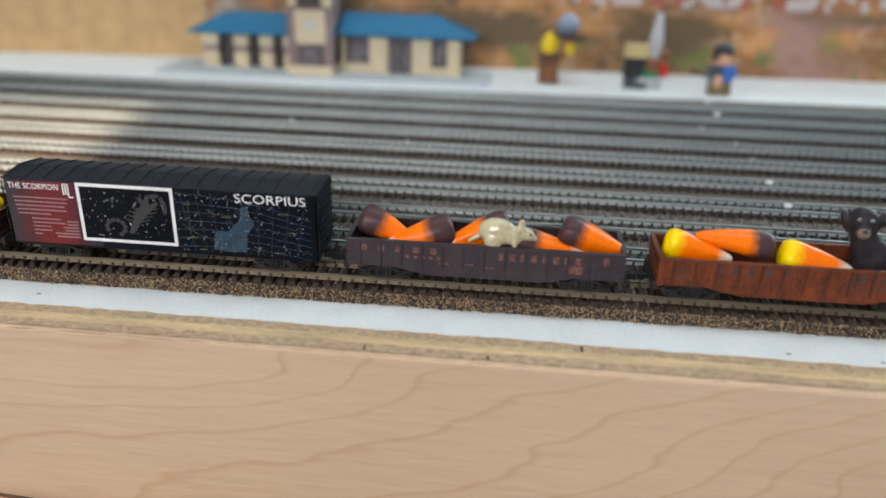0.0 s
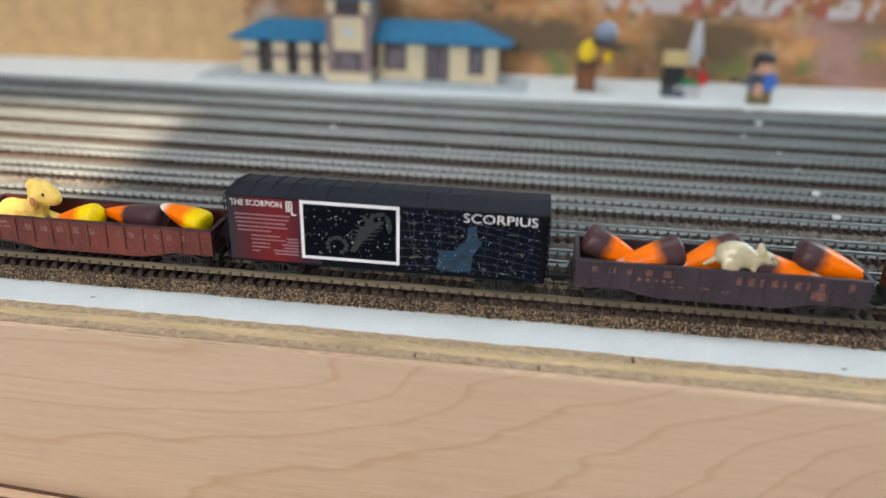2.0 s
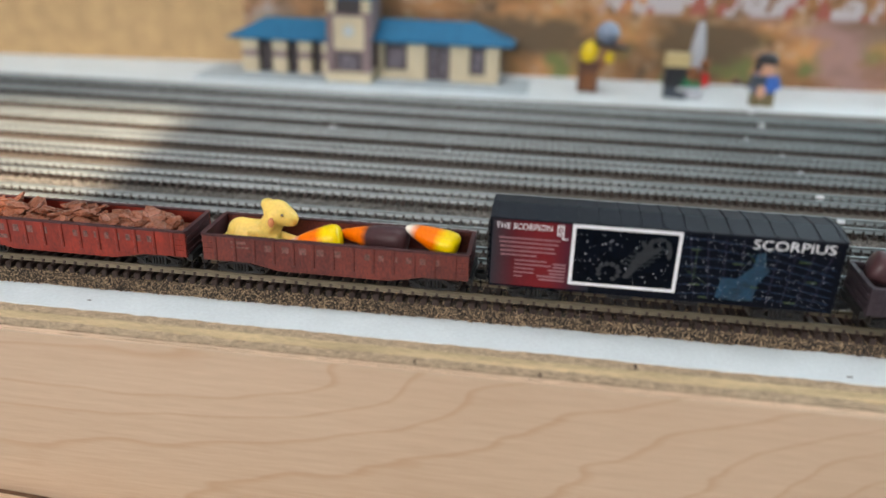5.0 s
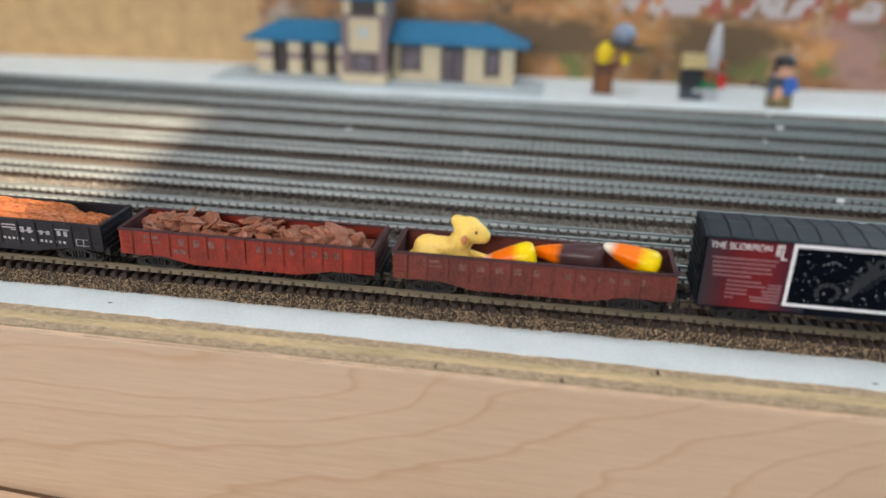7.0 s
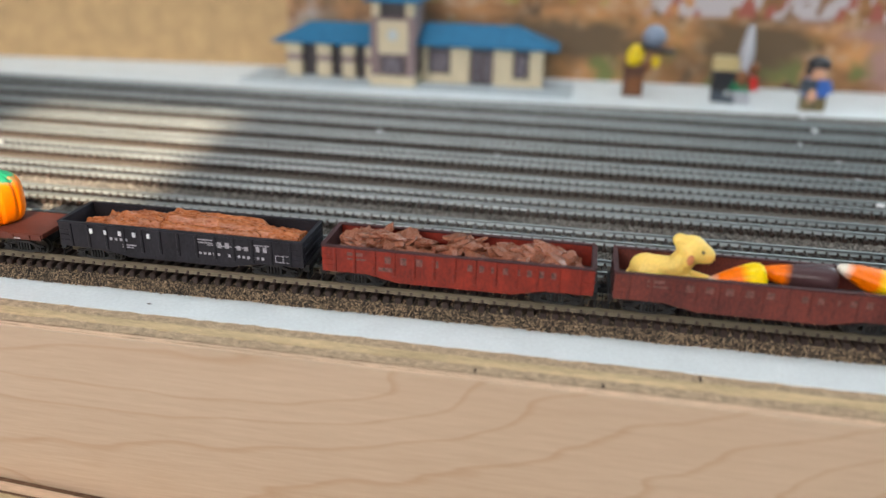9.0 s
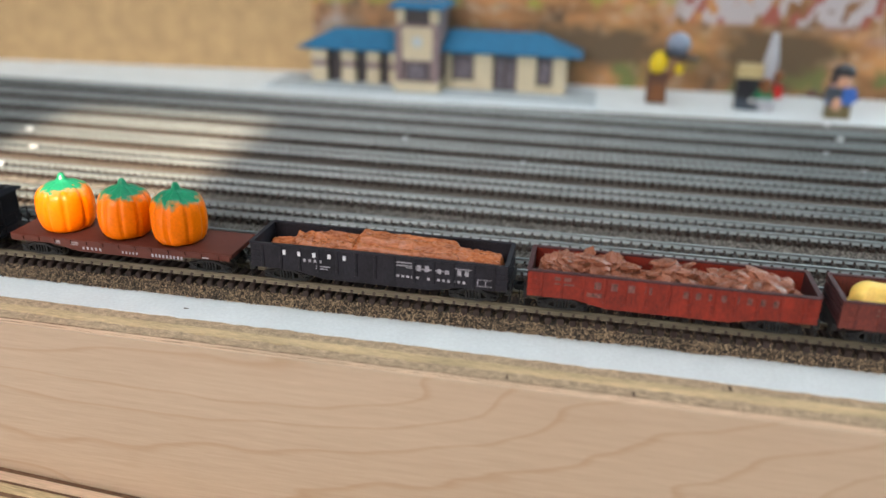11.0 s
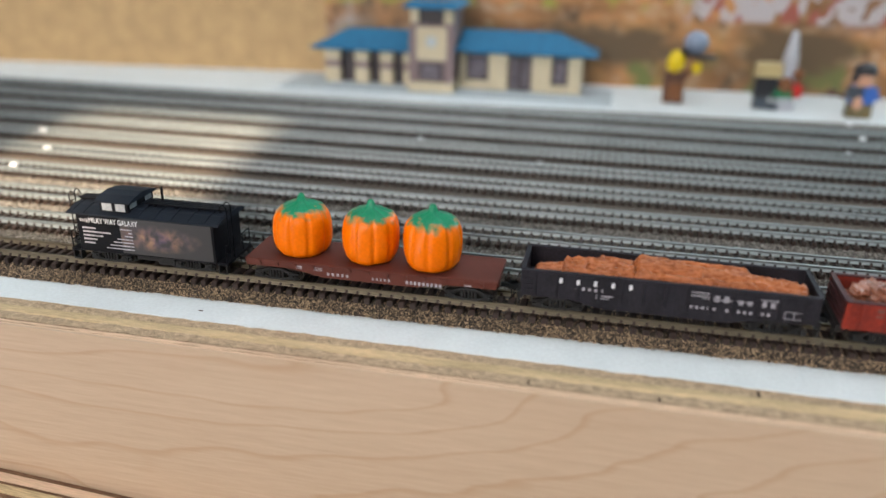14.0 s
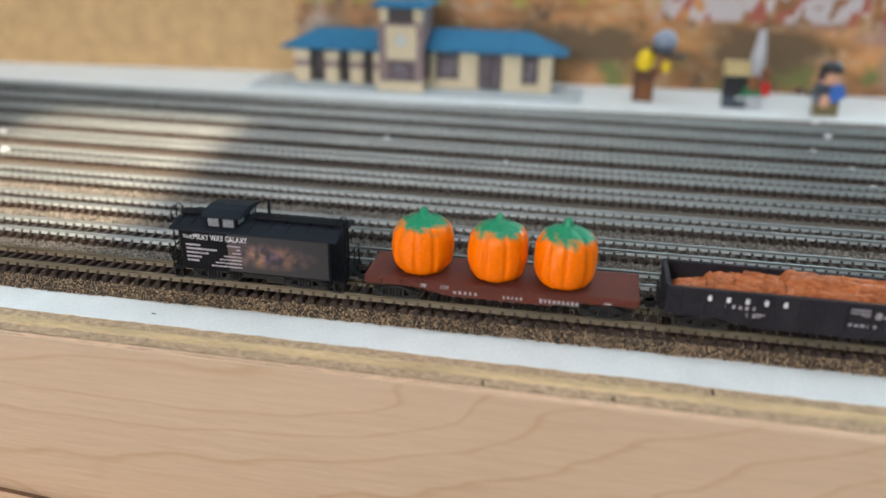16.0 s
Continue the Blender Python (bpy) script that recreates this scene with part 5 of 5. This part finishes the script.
# end platforms, steps, ladder and rails
for e in (-1, 1):
    bm = bmesh.new()
    box(bm, *sorted((e * ch, e * (ch + 3.8))), -9.0, 9.0, 4.6, 5.5)
    plat = part("platform", bm, M_CAB, car)
    for s in (-1, 1):
        bm = bmesh.new()
        box(bm, *sorted((e * (ch + 0.3), e * (ch + 0.7))), *sorted((s * 7, s * 9.2)), 1.6, 5.0)
        box(bm, *sorted((e * (ch + 3.0), e * (ch + 3.4))), *sorted((s * 7, s * 9.2)), 1.6, 5.0)
        box(bm, *sorted((e * (ch + 0.7), e * (ch + 3.0))), *sorted((s * 7, s * 9.2)), 1.6, 2.0)
        part("step", bm, M_STEEL, plat)
    bm = bmesh.new()
    for y in (-8.6, -3.4, 3.4, 8.6):
        tube(bm, (e * (ch + 3.4), y, 5.4), (e * (ch + 3.4), y, 11.5), 0.22, 0.22, seg=6)
    for z in (8.5, 11.5):
        tube(bm, (e * (ch + 3.4), -8.6, z), (e * (ch + 3.4), 8.6, z), 0.2, 0.2, seg=6)
    part("handrail", bm, M_CAB, plat)
    bm = bmesh.new()
    for y in (-6.2, -3.2):
        tube(bm, (e * (ch + 3.6), y, 5.4), (e * (ch + 3.6), y, 23.2), 0.2, 0.2, seg=6)
        for k in range(6):
            a, c = math.pi * k / 6, math.pi * (k + 1) / 6
            tube(bm, (e * (ch + 2.4 + 1.2 * math.cos(a)), y, 23.2 + 1.8 * math.sin(a)), (e * (ch + 2.4 + 1.2 * math.cos(c)), y, 23.2 + 1.8 * math.sin(c)), 0.2, 0.2, seg=6)
    for k in range(7):
        tube(bm, (e * (ch + 3.6), -6.2, 7 + k * 2.4), (e * (ch + 3.6), -3.2, 7 + k * 2.4), 0.16, 0.16, seg=6)
    part("ladder", bm, M_CAB, plat)
bm = bmesh.new()
tube(bm, (0.5, 3, 20.5), (0.5, 3, 26.0), 0.45, 0.45, seg=8)
part("smoke_pipe", bm, M_CAB, roof)
bm = bmesh.new()
box(bm, -6, 6, -6.5, 6.5, 2.4, 5.0)
box(bm, 3, 9, -8.2, -5, 2.2, 5.0)
part("underframe", bm, M_STEEL, car)
bm = bmesh.new()
box(bm, -9, ch - 1, -9.36, -9.3, 5.6, 18.2)
part("galaxy_picture", bm, M_GALAXY, body, "printed orange and violet galaxy")
lettering("title", "THE", -ch + 1.2, -ch + 4.6, 15.7, 16.9, -9.4, M_INK, body)
lettering("title", "MILKY WAY GALAXY", -ch + 4.9, -2.2, 15.6, 17.5, -9.42, M_INK, body)
bars("small_print", [(-ch + 2, -ch + (7, 12.5, 9.5, 7, 6)[i], 13.4 - i * 1.35, 14.0 - i * 1.35) for i in range(5)] + [(-8.5 + (1.5, 4.5, 3, 0, -1.5, -3, -4.5)[i] - 2, -4.6, 14.0 - i * 1.2, 14.4 - i * 1.2) for i in range(7)], -9.42, M_INK_GREY, body)
running_gear(car, ch + 4, 15.5)


# ---------------------------------------------------------------- candy
def corn(label, mat, tip, base, y_tip, y_base, r=6.2, seed=0):
    """A candy corn from its base to its tip; tip and base are (x, z) along the train in millimetres."""
    p = Vector((base[0], y_base, base[1]))
    q = Vector((tip[0], y_tip, tip[1]))
    length = (q - p).length
    rnd = random.Random(seed)
    bm = bmesh.new()
    prof = ((0.0, 0.0), (0.5, 0.15), (0.8, 0.7), (0.95, 1.9), (1.0, 3.6), (0.96, 6.5), (0.86, 10), (0.74, 13.5), (0.6, 17), (0.46, 20), (0.33, 22.2), (0.2, 23.5), (0.0, 24.0))
    rings = []
    seg = 20
    w = rnd.uniform(-0.04, 0.04)
    for f, z in prof:
        z *= length / 24
        if f == 0:
            rings.append([bm.verts.new((0, 0, z * MM))])
            continue
        ring = []
        for i in range(seg):
            a = 2 * math.pi * i / seg
            tri = 1 + 0.06 * math.cos(3 * a + seed) + 0.03 * noise.noise((math.cos(a) * 2 + seed, math.sin(a) * 2, z * 0.12))
            ring.append(bm.verts.new(((f * r * tri * math.cos(a) + w * z) * MM, f * r * 0.88 * tri * math.sin(a) * MM, z * MM)))
        rings.append(ring)
    for a, c in zip(rings, rings[1:]):
        for i in range(seg):
            j = (i + 1) % seg
            if len(a) == 1:
                bm.faces.new((a[0], c[j], c[i]))
            elif len(c) == 1:
                bm.faces.new((a[i], a[j], c[0]))
            else:
                bm.faces.new((a[i], a[j], c[j], c[i]))
    ob = part("candy_corn", bm, mat, smooth=180)
    tagged(ob, label, "candy", "candy corn pieces")
    m = Matrix.Translation(p * MM) @ (q - p).to_track_quat("Z", "Y").to_matrix().to_4x4()
    return rides(ob, m)


CLASSIC = "yellow, orange and white candy corn lying in the gondola"
DARK = "brown, orange and white candy corn lying in the gondola"
corn(DARK, M_COCOA_CORN, (-52.5, 19.6), (-70.0, 25.2), -1, 3.0, 5.4, 1)
corn(DARK, M_COCOA_CORN, (-61.5, 18.6), (-40.3, 24.0), -4.5, 0.5, 5.7, 2)
corn(DARK, M_COCOA_CORN, (-43.5, 18.4), (-22.8, 26.2), -3.5, 3.0, 5.6, 3)
corn(DARK, M_COCOA_CORN, (0.5, 19.4), (-22, 21.6), -2.5, -1.0, 5.2, 4)
corn(DARK, M_COCOA_ORANGE, (13.2, 20.2), (-7.0, 25.2), -2.5, 2.0, 6.2, 5)
corn(CLASSIC, M_CORN, (45.0, 20.2), (24.6, 24.0), -3.0, 0.5, 5.4, 6)
corn("brown and orange candy corn lying on another piece", M_COCOA_ORANGE, (33.5, 26.6), (57.5, 23.4), -0.5, 1.5, 5.0, 7)
corn(CLASSIC, M_CORN, (80, 19.6), (58.5, 23.0), -4.0, -1.5, 5.4, 8)
corn(CLASSIC, M_CORN_SHORT, (-246.6, 18.4), (-229.4, 21.4), -4.0, -2.0, 5.5, 9)
corn(DARK, M_COCOA_LONG, (-231.5, 21.0), (-208.6, 21.0), 3.5, 0.5, 5.3, 10)
corn(CLASSIC, M_CORN_SHORT, (-209.5, 25.6), (-192.4, 20.8), 1.0, -2.0, 5.0, 11)


def pumpkin(x, y, r, h, seed):
    bm = bmesh.new()
    seg, rings = 90, []
    prof = ((0.0, 0.0), (0.60, 0.0), (0.80, 0.035), (0.92, 0.12), (0.985, 0.25), (1.0, 0.40), (0.985, 0.55), (0.95, 0.68), (0.885, 0.78), (0.78, 0.86), (0.60, 0.915), (0.38, 0.955), (0.20, 0.985), (0.15, 1.03), (0.115, 1.085), (0.085, 1.115), (0.0, 1.125))
    for f, z in prof:
        if f == 0:
            rings.append([bm.verts.new((0, 0, z * h * MM))])
            continue
        ring = []
        for i in range(seg):
            a = 2 * math.pi * i / seg
            ph = (a * 9 / (2 * math.pi) + seed * 0.37 + 0.06 * math.sin(3 * a)) % 1
            groove = -0.10 * math.exp(-(min(ph, 1 - ph) / 0.085) ** 2) * (1 if 0.05 < z < 0.96 else 0.25)
            lump = 0.05 * noise.noise((math.cos(a) * 1.4 + seed, math.sin(a) * 1.4, z * 1.5))
            k = f * r * (1 + groove + lump)
            lean = 0.04 * r * z * math.sin(seed)
            ring.append(bm.verts.new(((k * math.cos(a) + lean) * MM, k * math.sin(a) * MM, (z + 0.02 * noise.noise((math.cos(a) * 2, math.sin(a) * 2, z * 3 + seed))) * h * MM if z > 0.02 else 0)))
        rings.append(ring)
    for a, c in zip(rings, rings[1:]):
        for i in range(seg):
            j = (i + 1) % seg
            if len(a) == 1:
                bm.faces.new((a[0], c[j], c[i]))
            elif len(c) == 1:
                bm.faces.new((a[i], a[j], c[0]))
            else:
                bm.faces.new((a[i], a[j], c[j], c[i]))
    ob = part("candy_pumpkin", bm, M_PUMPKIN, smooth=180)
    tagged(ob, "orange candy pumpkin with a green top standing on the flat car", "candy", "candy pumpkins")
    return rides(ob, pose(x * MM, y * MM, RAIL + 9.0 * MM, 0, 0, seed * 40))


pumpkin(-527.8, 0.3, 9.7, 17.8, 1)
pumpkin(-504.0, -0.4, 9.2, 18.0, 2)
pumpkin(-483.4, -1.0, 9.4, 18.4, 3)


# ---------------------------------------------------------------- loads
def lump_load():
    """Broken lumps heaped in the red gondola, one cast load."""
    rnd = random.Random(9)
    bm = bmesh.new()
    for i in range(230):
        u = rnd.uniform(-36.5, 36.5)
        v = rnd.uniform(-5.4, 5.4)
        top = 11.0 + 6.2 * (1 - (v / 9.5) ** 2) * (1 - (abs(u) / 45) ** 4) * (0.80 + 0.25 * math.sin(u * 0.22 + 1.0)) - (2.5 if abs(u - 9.5) < 2.5 else 0)
        z = rnd.uniform(10.0, top)
        s = rnd.uniform(1.7, 3.3)
        r = bmesh.ops.create_icosphere(bm, subdivisions=2, radius=1.0)
        tw = pose(u * MM, v * MM, z * MM, rnd.uniform(-30, 34), rnd.uniform(-30, 30), rnd.uniform(0, 360))
        k = rnd.uniform(0, 50)
        for w in r["verts"]:
            n = 1 + 0.45 * noise.noise(w.co * 1.6 + Vector((k, 0, 0))) - 0.34 * abs(noise.noise(w.co * 2.6 + Vector((k, 3, 0)))) + 0.08 * noise.noise(w.co * 6 + Vector((k, 3, 0)))
            c = w.co * n
            w.co = tw @ Vector((c.x * s * 1.35 * MM, c.y * s * MM, c.z * s * 0.42 * MM))
    box(bm, -39, 39, -8.3, 8.3, 7.65, 10.5)
    ob = part("lump_load", bm, M_LOAD, smooth=24)
    tagged(ob, "heap of rough brown chocolate-coloured lumps in the red gondola", "wagon load", kind="stuff")
    return rides(ob, pose(-321.5 * MM, 0, RAIL))


lump_load()


def slab_load():
    """Long creased slabs lying in the black gondola, one cast load."""
    bm = bmesh.new()
    rnd = random.Random(4)

    def slab_piece(x0, x1, y0, y1, z0, z1, tilt, seed, wrinkle):
        nx, ny = max(6, int((x1 - x0) / 0.7)), 22
        grid = []
        for i in range(nx + 1):
            row = []
            for j in range(ny + 1):
                u, v = i / nx, j / ny
                x, y = x0 + (x1 - x0) * u, y0 + (y1 - y0) * v
                e = min(1, 7 * u + 0.55, 7 * (1 - u) + 0.55) * math.sin(math.pi * min(0.97, max(0.03, v))) ** 0.45
                z = z0 + (z1 - z0) * e + tilt * (u - 0.5)
                z += wrinkle * (0.9 * noise.noise((x * 0.10 + seed, y * 0.75, seed)) + 0.5 * noise.noise((x * 0.35, y * 1.1 + seed, 2)) + 0.25 * noise.noise((x * 1.1, y * 1.3, seed)))
                row.append(bm.verts.new(((x + 0.5 * noise.noise((y * 0.6, z, seed))) * MM, y * MM, z * MM)))
            grid.append(row)
        for a, c in zip(grid, grid[1:]):
            for j in range(ny):
                bm.faces.new((a[j], c[j], c[j + 1], a[j + 1]))

    slab_piece(-39.5, -26, -7.8, 7.8, 8.5, 12.2, 1.6, 1, 1.4)
    slab_piece(-31, -17, -7.6, 7.6, 8.5, 14.6, 1.6, 2, 2.2)
    slab_piece(-24, -8, -7.6, 5.6, 8.5, 15.2, -1.2, 7, 2.4)
    slab_piece(-20, -9, 0.0, 7.8, 8.5, 14.8, -1.0, 21, 1.8)
    for y0, y1, x0, x1, top, sd in ((-7.8, -4.6, -13, 14, 12.2, 3), (-5.4, -1.6, -10, 27, 14.8, 8), (-2.4, 2.8, -9, 12, 17.0, 9), (2.0, 7.8, -10, 26, 16.0, 10), (-3.0, 3.4, 9, 27, 16.2, 18)):
        slab_piece(x0, x1, y0, y1, 8.5, top, -1.0, sd, 0.9)
    slab_piece(8, 30, -7.8, -2.5, 8.5, 13.2, -0.8, 13, 1.4)
    slab_piece(22, 33, -7.0, 7.0, 8.5, 14.4, -0.8, 4, 2.0)
    slab_piece(28, 40, -7.8, 2.0, 8.5, 14.6, 0.8, 14, 1.6)
    slab_piece(29, 39, -1.0, 7.6, 8.5, 13.4, -0.5, 15, 1.6)
    slab_piece(-38, 38, -8.2, -4.5, 8.2, 11.5, -0.5, 6, 1.3)
    box(bm, -39, 39, -8.3, 8.3, 7.65, 9.0)
    ob = part("slab_load", bm, M_LOAD2, smooth=32)
    tagged(ob, "creased caramel-brown slab load in the black gondola", "wagon load")
    return rides(ob, pose(-411.5 * MM, 0, RAIL))


slab_load()


# ---------------------------------------------------------------- toy animals, one mesh each
def fused(build, voxel):
    """Overlapping forms melted into one skin."""
    bm = bmesh.new()
    build(bm)
    tmp = new("tmp", mesh_of("tmp", bm, M_DOG))
    md = tmp.modifiers.new("melt", "REMESH")
    md.mode, md.voxel_size = "VOXEL", voxel * MM
    sm = tmp.modifiers.new("smooth", "SMOOTH")
    sm.factor, sm.iterations = 0.5, 4
    dg = bpy.context.evaluated_depsgraph_get()
    dg.update()
    me = bpy.data.meshes.new_from_object(tmp.evaluated_get(dg))
    bpy.data.objects.remove(tmp)
    out = bmesh.new()
    out.from_mesh(me)
    for f in out.faces:
        f.material_index = 0
    bpy.data.meshes.remove(me)
    return out


def rat_form(bm):
    blob(bm, (-2, 0, 6.2), (7.2, 4.2, 5.2))
    blob(bm, (3.5, 0, 5.6), (4.5, 3.2, 3.8))
    blob(bm, (8.6, 0, 6.8), (3.0, 2.4, 2.5), turn=(0, 20, 0))
    tube(bm, (8.6, 0, 6.8), (12.4, 0, 5.2), 2.1, 0.8)
    for s in (-1, 1):
        blob(bm, (6.4, s * 2.1, 9.6), (1.5, 0.8, 2.0))
        tube(bm, (4.6, s * 2.4, 5), (5.2, s * 2.6, 0.8), 1.2, 0.9)
        blob(bm, (6.0, s * 2.6, 0.7), (1.7, 0.9, 0.7))
        blob(bm, (-3, s * 3.2, 3.4), (3.4, 1.6, 3.4))
        blob(bm, (-1.6, s * 3.6, 0.8), (3.0, 1.0, 0.8))
    for k in range(8):
        a = k / 7
        blob(bm, (-7.5 - 4.2 * a, -1.5 * a, 4.2 - 2.6 * a), (1.3 - 0.5 * a, 1.2 - 0.5 * a, 1.2 - 0.5 * a))


bm = fused(rat_form, 0.42)
RAT_SIZE = 0.84
for s in (-1, 1):
    blob(bm, (10.0, s * 1.75, 7.5), (0.45, 0.35, 0.45), 1, u=8, v=6)
blob(bm, (12.9, 0, 5.1), (0.5, 0.5, 0.45), 2, u=8, v=6)
bmesh.ops.scale(bm, vec=(RAT_SIZE,) * 3, verts=list(bm.verts))
rat = tagged(part("toy_rat", bm, [M_RAT, M_EYE, M_TANMUZZLE], smooth=180), "glossy cream plastic toy rat sitting on the candy", "toy animal")
rides(rat, pose(-25.0 * MM, -5.8 * MM, 20.6 * MM, 0, 3, -6))


def dog_form(bm):
    blob(bm, (-8.0, 0, 4.6), (5.6, 4.6, 5.0))
    tube(bm, (-8, 0, 5.0), (1.5, 0, 5.6), 4.5, 3.9)
    blob(bm, (2.0, 0, 5.6), (4.6, 4.0, 4.2))
    tube(bm, (2.2, 0, 6.4), (5.4, 0, 11.6), 4.3, 4.0)
    blob(bm, (6.0, 0, 12.9), (5.3, 4.7, 4.8), turn=(0, 18, 0))
    tube(bm, (7.0, 0, 12.6), (11.2, 0, 11.2), 4.5, 3.2)
    blob(bm, (11.1, 0, 11.2), (2.6, 2.8, 2.8))
    blob(bm, (2.4, 1.0, 15.0), (3.1, 2.6, 2.5), turn=(0, 30, 0))
    blob(bm, (5.2, -4.4, 10.8), (1.8, 1.0, 3.3), turn=(0, 8, 0))
    for s in (-1, 1):
        tube(bm, (3.0, s * 2.8, 3.6), (11.5, s * 3.0, 1.9), 1.7, 1.3)
        blob(bm, (12.2, s * 3.0, 1.8), (1.9, 1.4, 1.2))
        blob(bm, (-7, s * 3.8, 3), (4.4, 1.9, 3))
    tube(bm, (-12, 0, 4), (-14.6, -2.5, 2.2), 1.2, 0.7)


bm = fused(dog_form, 0.45)
blob(bm, (5.5, -5.1, 11.0), (1.2, 0.45, 1.9), 2, turn=(0, 8, 0), u=14, v=10)
blob(bm, (9.3, -3.75, 13.6), (0.5, 0.35, 0.62), 1, u=10, v=8)
blob(bm, (9.4, -4.05, 13.85), (0.16, 0.12, 0.16), 3, u=6, v=5)
bmesh.ops.scale(bm, vec=(0.9,) * 3, verts=list(bm.verts))
dog = tagged(part("toy_dog", bm, [M_DOG, M_EYE, M_BLUSH, M_EYEWHITE], smooth=180), "yellow soft-plastic toy dog lying in the maroon gondola", "toy animal")
rides(dog, pose(-256.2 * MM, 0.0, 16.0 * MM, 0, 0, -4))


def black_dog_form(bm):
    blob(bm, (2, 0, 6), (6, 5, 8))
    tube(bm, (0, 0, 10), (-2.5, -0.5, 16), 4.6, 3.6)
    blob(bm, (-3, -0.5, 19), (4.4, 4.2, 4.2))
    tube(bm, (-3.2, -1.5, 18.2), (-3.6, -5.6, 16.8), 2.6, 1.9)
    for s in (-1, 1):
        blob(bm, (-3 + s * 4.4, 0, 18.2), (1.3, 1.9, 4.0), turn=(0, s * 22, 0))


bm = fused(black_dog_form, 0.45)
blob(bm, (-3.6, -6.2, 17.0), (1.9, 1.5, 1.6), 1, u=12, v=8)
blob(bm, (-3.6, -7.5, 17.9), (0.8, 0.5, 0.6), 2, u=8, v=6)
for s in (-1, 1):
    blob(bm, (-3.2 + s * 1.7, -4.1, 20.3), (0.55, 0.4, 0.55), 3, u=8, v=6)
    blob(bm, (-3.2 + s * 1.7, -4.42, 20.3), (0.32, 0.2, 0.35), 2, u=8, v=6)
bd = tagged(part("toy_dog", bm, [M_BLACKDOG, M_TANMUZZLE, M_EYE, M_EYEWHITE], smooth=180), "dark brown toy dog with a pale muzzle in the gondola", "toy animal")
rides(bd, pose(84 * MM, 0.5 * MM, 15.2 * MM, 0, 0, -8))


# ---------------------------------------------------------------- what moves
def motions():
    times = [0, 0.1, 0.2, 0.3] + [0.5 + 0.5 * i for i in range(31)] + [15.8, 15.9, 16.0]
    times = sorted(set(times))
    for ob, m in RIDERS:
        walk(ob, [(t, Matrix.Translation((SPEED * t, 0, 0)) @ m) for t in times])
    rate = math.degrees(SPEED / 0.0026)
    for ob, m in WHEELS:
        walk(ob, [(t * 0.125, m @ pose(0, 0, 0, 0, rate * t * 0.125, 0)) for t in range(129)])


motions()
